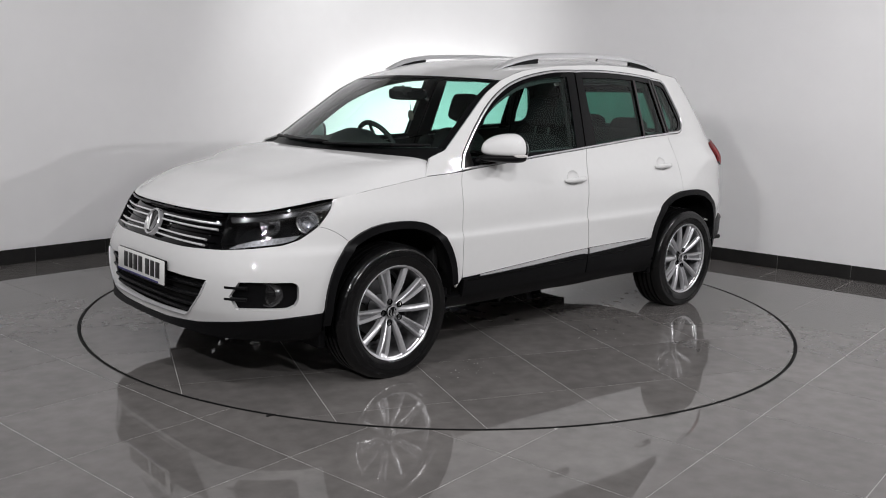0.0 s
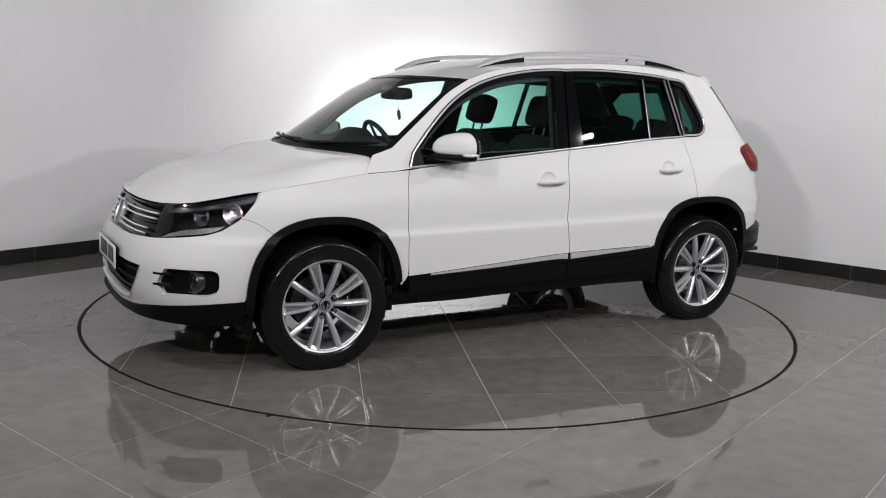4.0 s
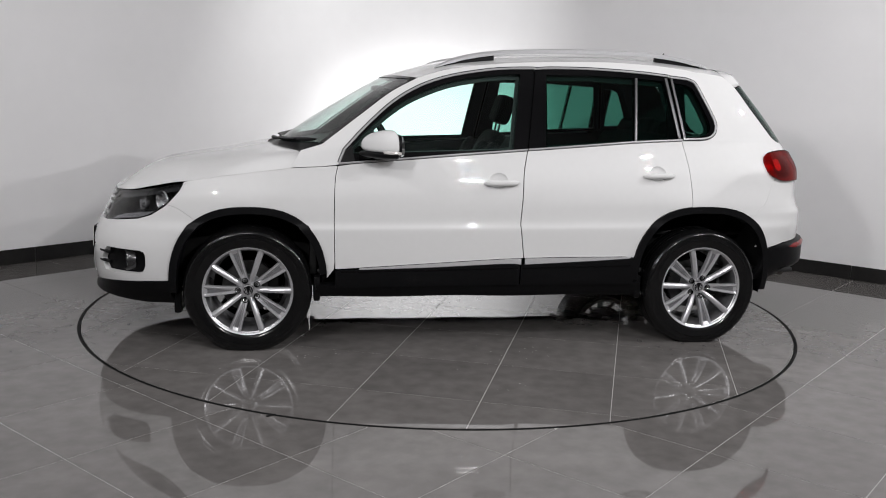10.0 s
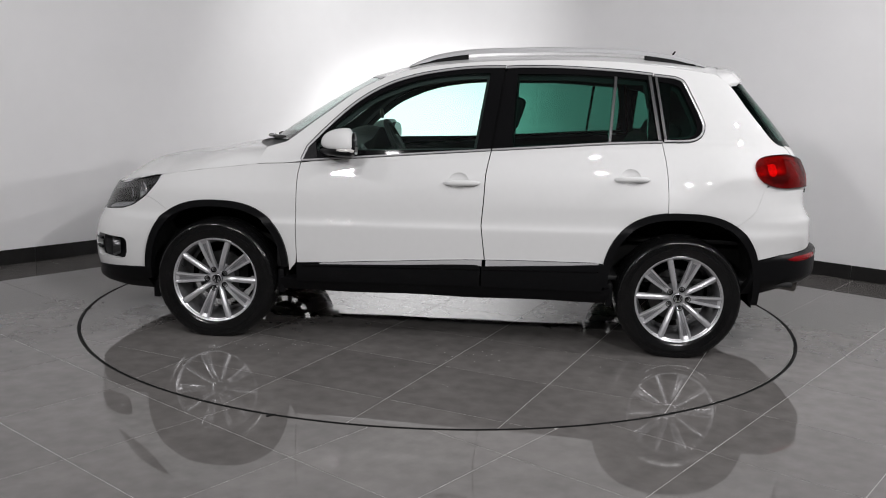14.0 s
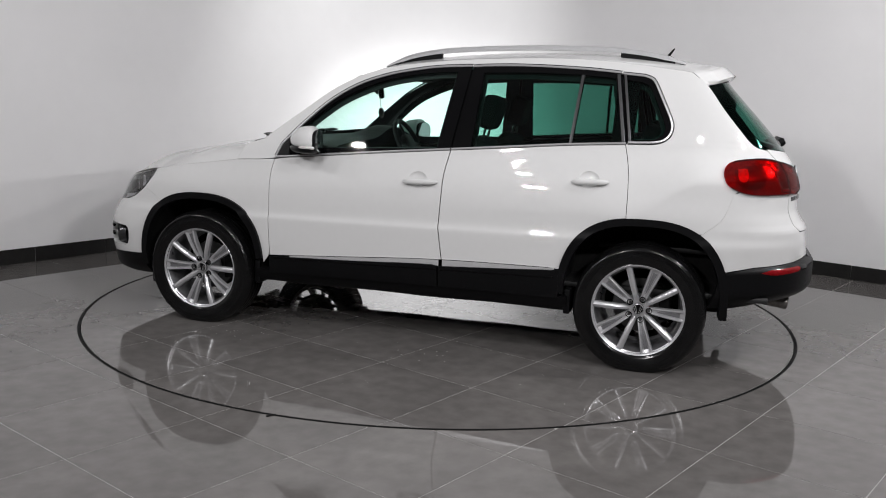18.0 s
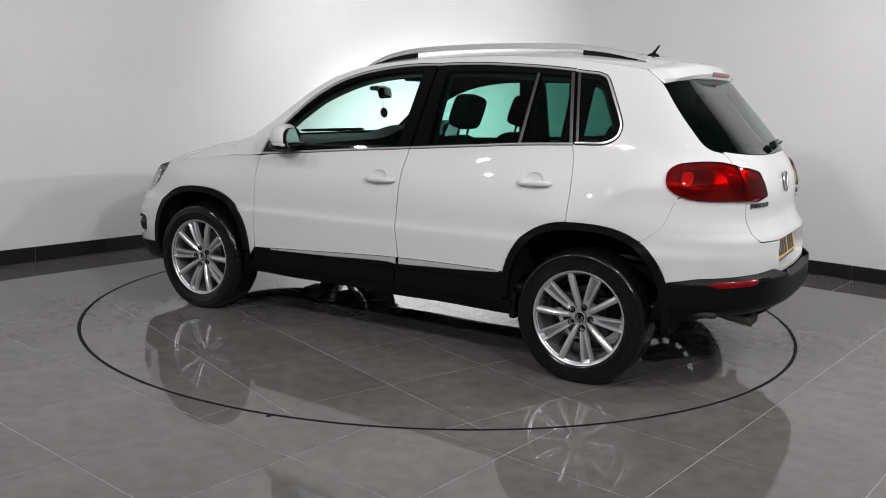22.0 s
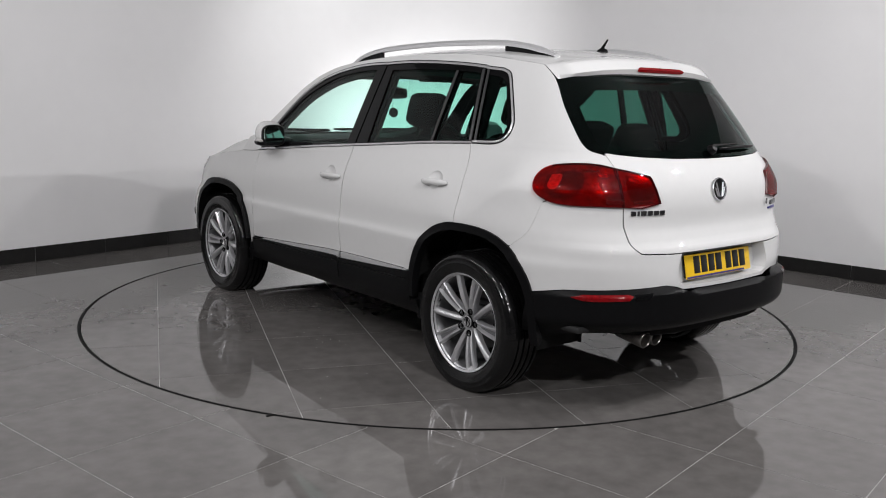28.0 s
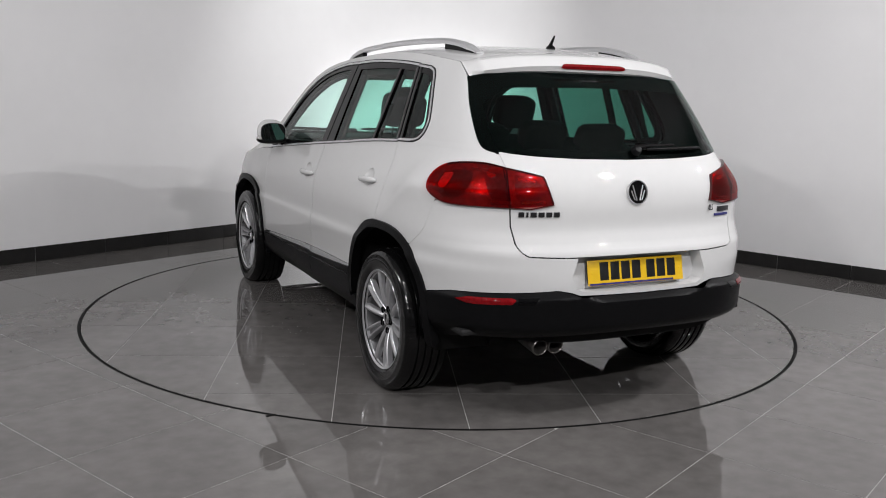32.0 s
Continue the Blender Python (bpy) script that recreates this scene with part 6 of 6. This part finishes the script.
TILE_ME = bevelled_tile("tile", [(HALF, HALF), (TILE - HALF, HALF), (TILE - HALF, TILE - HALF), (HALF, TILE - HALF)], M_TILE)
i0, i1 = int(math.floor((A0 - TA) / TILE)) + 1, int(math.floor((WALL_A - TA) / TILE))
j0, j1 = int(math.floor((B0 - TB) / TILE)) + 1, int(math.floor((WALL_B - TB) / TILE))
RO = DISC_R + 0.019
for i in range(i0, i1 + 1):
    for j in range(j0, j1 + 1):
        a, b = TA + i * TILE, TB + j * TILE
        x1, y1 = min(a + TILE - HALF, WALL_A), min(b + TILE - HALF, WALL_B)
        far = max(abs(a), abs(a + TILE)) ** 2 + max(abs(b), abs(b + TILE)) ** 2
        near = math.hypot(max(a, -a - TILE, 0), max(b, -b - TILE, 0))
        if near > RO and x1 < WALL_A and y1 < WALL_B:
            part("tile", TILE_ME, floor, m=pose(a, b, 0))
        else:
            for piece in square_minus_disc(a + HALF, x1, b + HALF, y1, RO):
                part("tile", bevelled_tile("tile", piece, M_TILE), floor)

part("gap_seal", lathe("gap_seal", [(DISC_R + 0.0015, -0.02), (DISC_R + 0.002, -0.0005), (DISC_R + 0.004, 0.001), (RO - 0.001, 0.0012), (RO + 0.002, 0.0004)], M_RING, 200), floor, "thin black seal round the turntable", m=pose(0, 0, 0, 0, 0, 0) @ Matrix.Rotation(radians(90), 4, "X"))

# the turntable's own tiles
DG, DA, DB = 68.6, -0.007, 0.035       # direction and phase of its joints
ca, sa = math.cos(radians(DG)), math.sin(radians(DG))
circle = [((DISC_R - 0.0005) * math.cos(2 * math.pi * k / 200), (DISC_R - 0.0005) * math.sin(2 * math.pi * k / 200)) for k in range(200)]
for i in range(-5, 5):
    for j in range(-5, 5):
        a, b = DA + i * TILE, DB + j * TILE * 0.99
        poly = clip(circle, -1, 0, -(a + HALF))
        poly = clip(poly, 1, 0, a + TILE - HALF) if poly else poly
        poly = clip(poly, 0, -1, -(b + HALF)) if poly else poly
        poly = clip(poly, 0, 1, b + TILE * 0.99 - HALF) if poly else poly
        if len(poly) > 2:
            part("tile", bevelled_tile("tile", poly, M_TILE), turntable, m=pose(0, 0, 0, 0, 0, DG - 90))

# grit dropped by the wheels, and a splice in the seal
rg = random.Random(5)
vs, fs = [], []
for k in range(46):
    if k < 16:
        gx, gy = 0.93 + rg.gauss(0, 0.10), 1.06 + rg.gauss(0, 0.05)
    elif k < 32:
        gx, gy = -0.10 + rg.gauss(0, 0.22), 1.0 + rg.gauss(0, 0.09)
    else:
        gx, gy = rg.uniform(-1.3, 1.5), rg.uniform(0.95, 1.7)
    gx, gy = gx - PIVOT_X, gy - PIVOT_Y
    r = rg.uniform(0.0012, 0.0042)
    b = len(vs)
    for q in range(5):
        t = 2 * math.pi * q / 5 + rg.random()
        vs.append((gx + r * math.cos(t) * rg.uniform(0.6, 1.4), gy + r * math.sin(t), 0.0003))
    vs.append((gx, gy, r * 0.5))
    fs += [(b + q, b + (q + 1) % 5, b + 5) for q in range(5)]
tagged(part("grit", mesh_from("grit", vs, fs, material("pale_grit", (0.55, 0.54, 0.52), 0.6, grain=0.3, grain_scale=300), smooth=False), turntable, "pale specks of grit"), kind="stuff")
part("seal_splice", box("seal_splice", -0.022, 0.022, -0.006, 0.006, 0.0, 0.004, M_RING, 0.001), floor, m=ROOM_M.inverted() @ pose(-0.722, -2.160, 0, 0, 0, 35))

for par, n, fixed in ((base_n, "n", WALL_B), (base_e, "e", WALL_A)):
    lo, hi, ph = (A0, WALL_A - 0.012, -0.04) if n == "n" else (B0, WALL_B - 0.012, 0.01)
    k = int(math.floor((lo - ph) / TILE)) + 1
    while ph + k * TILE < hi:
        a, b = ph + k * TILE + HALF, min(ph + (k + 1) * TILE - HALF, hi)
        if b - a > 0.05:
            if n == "n":
                me = box("skirting_tile", a, b, fixed - 0.012, fixed - 0.004, 0.001, SKIRT_H, M_SKIRT, 0.0012, 1)
            else:
                me = box("skirting_tile", fixed - 0.012, fixed - 0.004, a, b, 0.001, SKIRT_H, M_SKIRT, 0.0012, 1)
            part("skirting_tile", me, par)
        k += 1


# ---------------- movement ----------------
def motions():
    rows_car, rows_disc = [], []
    for i in range(17):
        t = 2.0 * i
        a = TURN0 + TURN_RATE * t
        c, s = math.cos(radians(a)), math.sin(radians(a))
        rows_car.append((t, pose(-(c * PIVOT_X - s * PIVOT_Y), -(s * PIVOT_X + c * PIVOT_Y), 0.0, 0, 0, a)))
        rows_disc.append((t, pose(0, 0, 0, 0, 0, a)))
    walk(car, rows_car)
    walk(turntable, rows_disc)


motions()
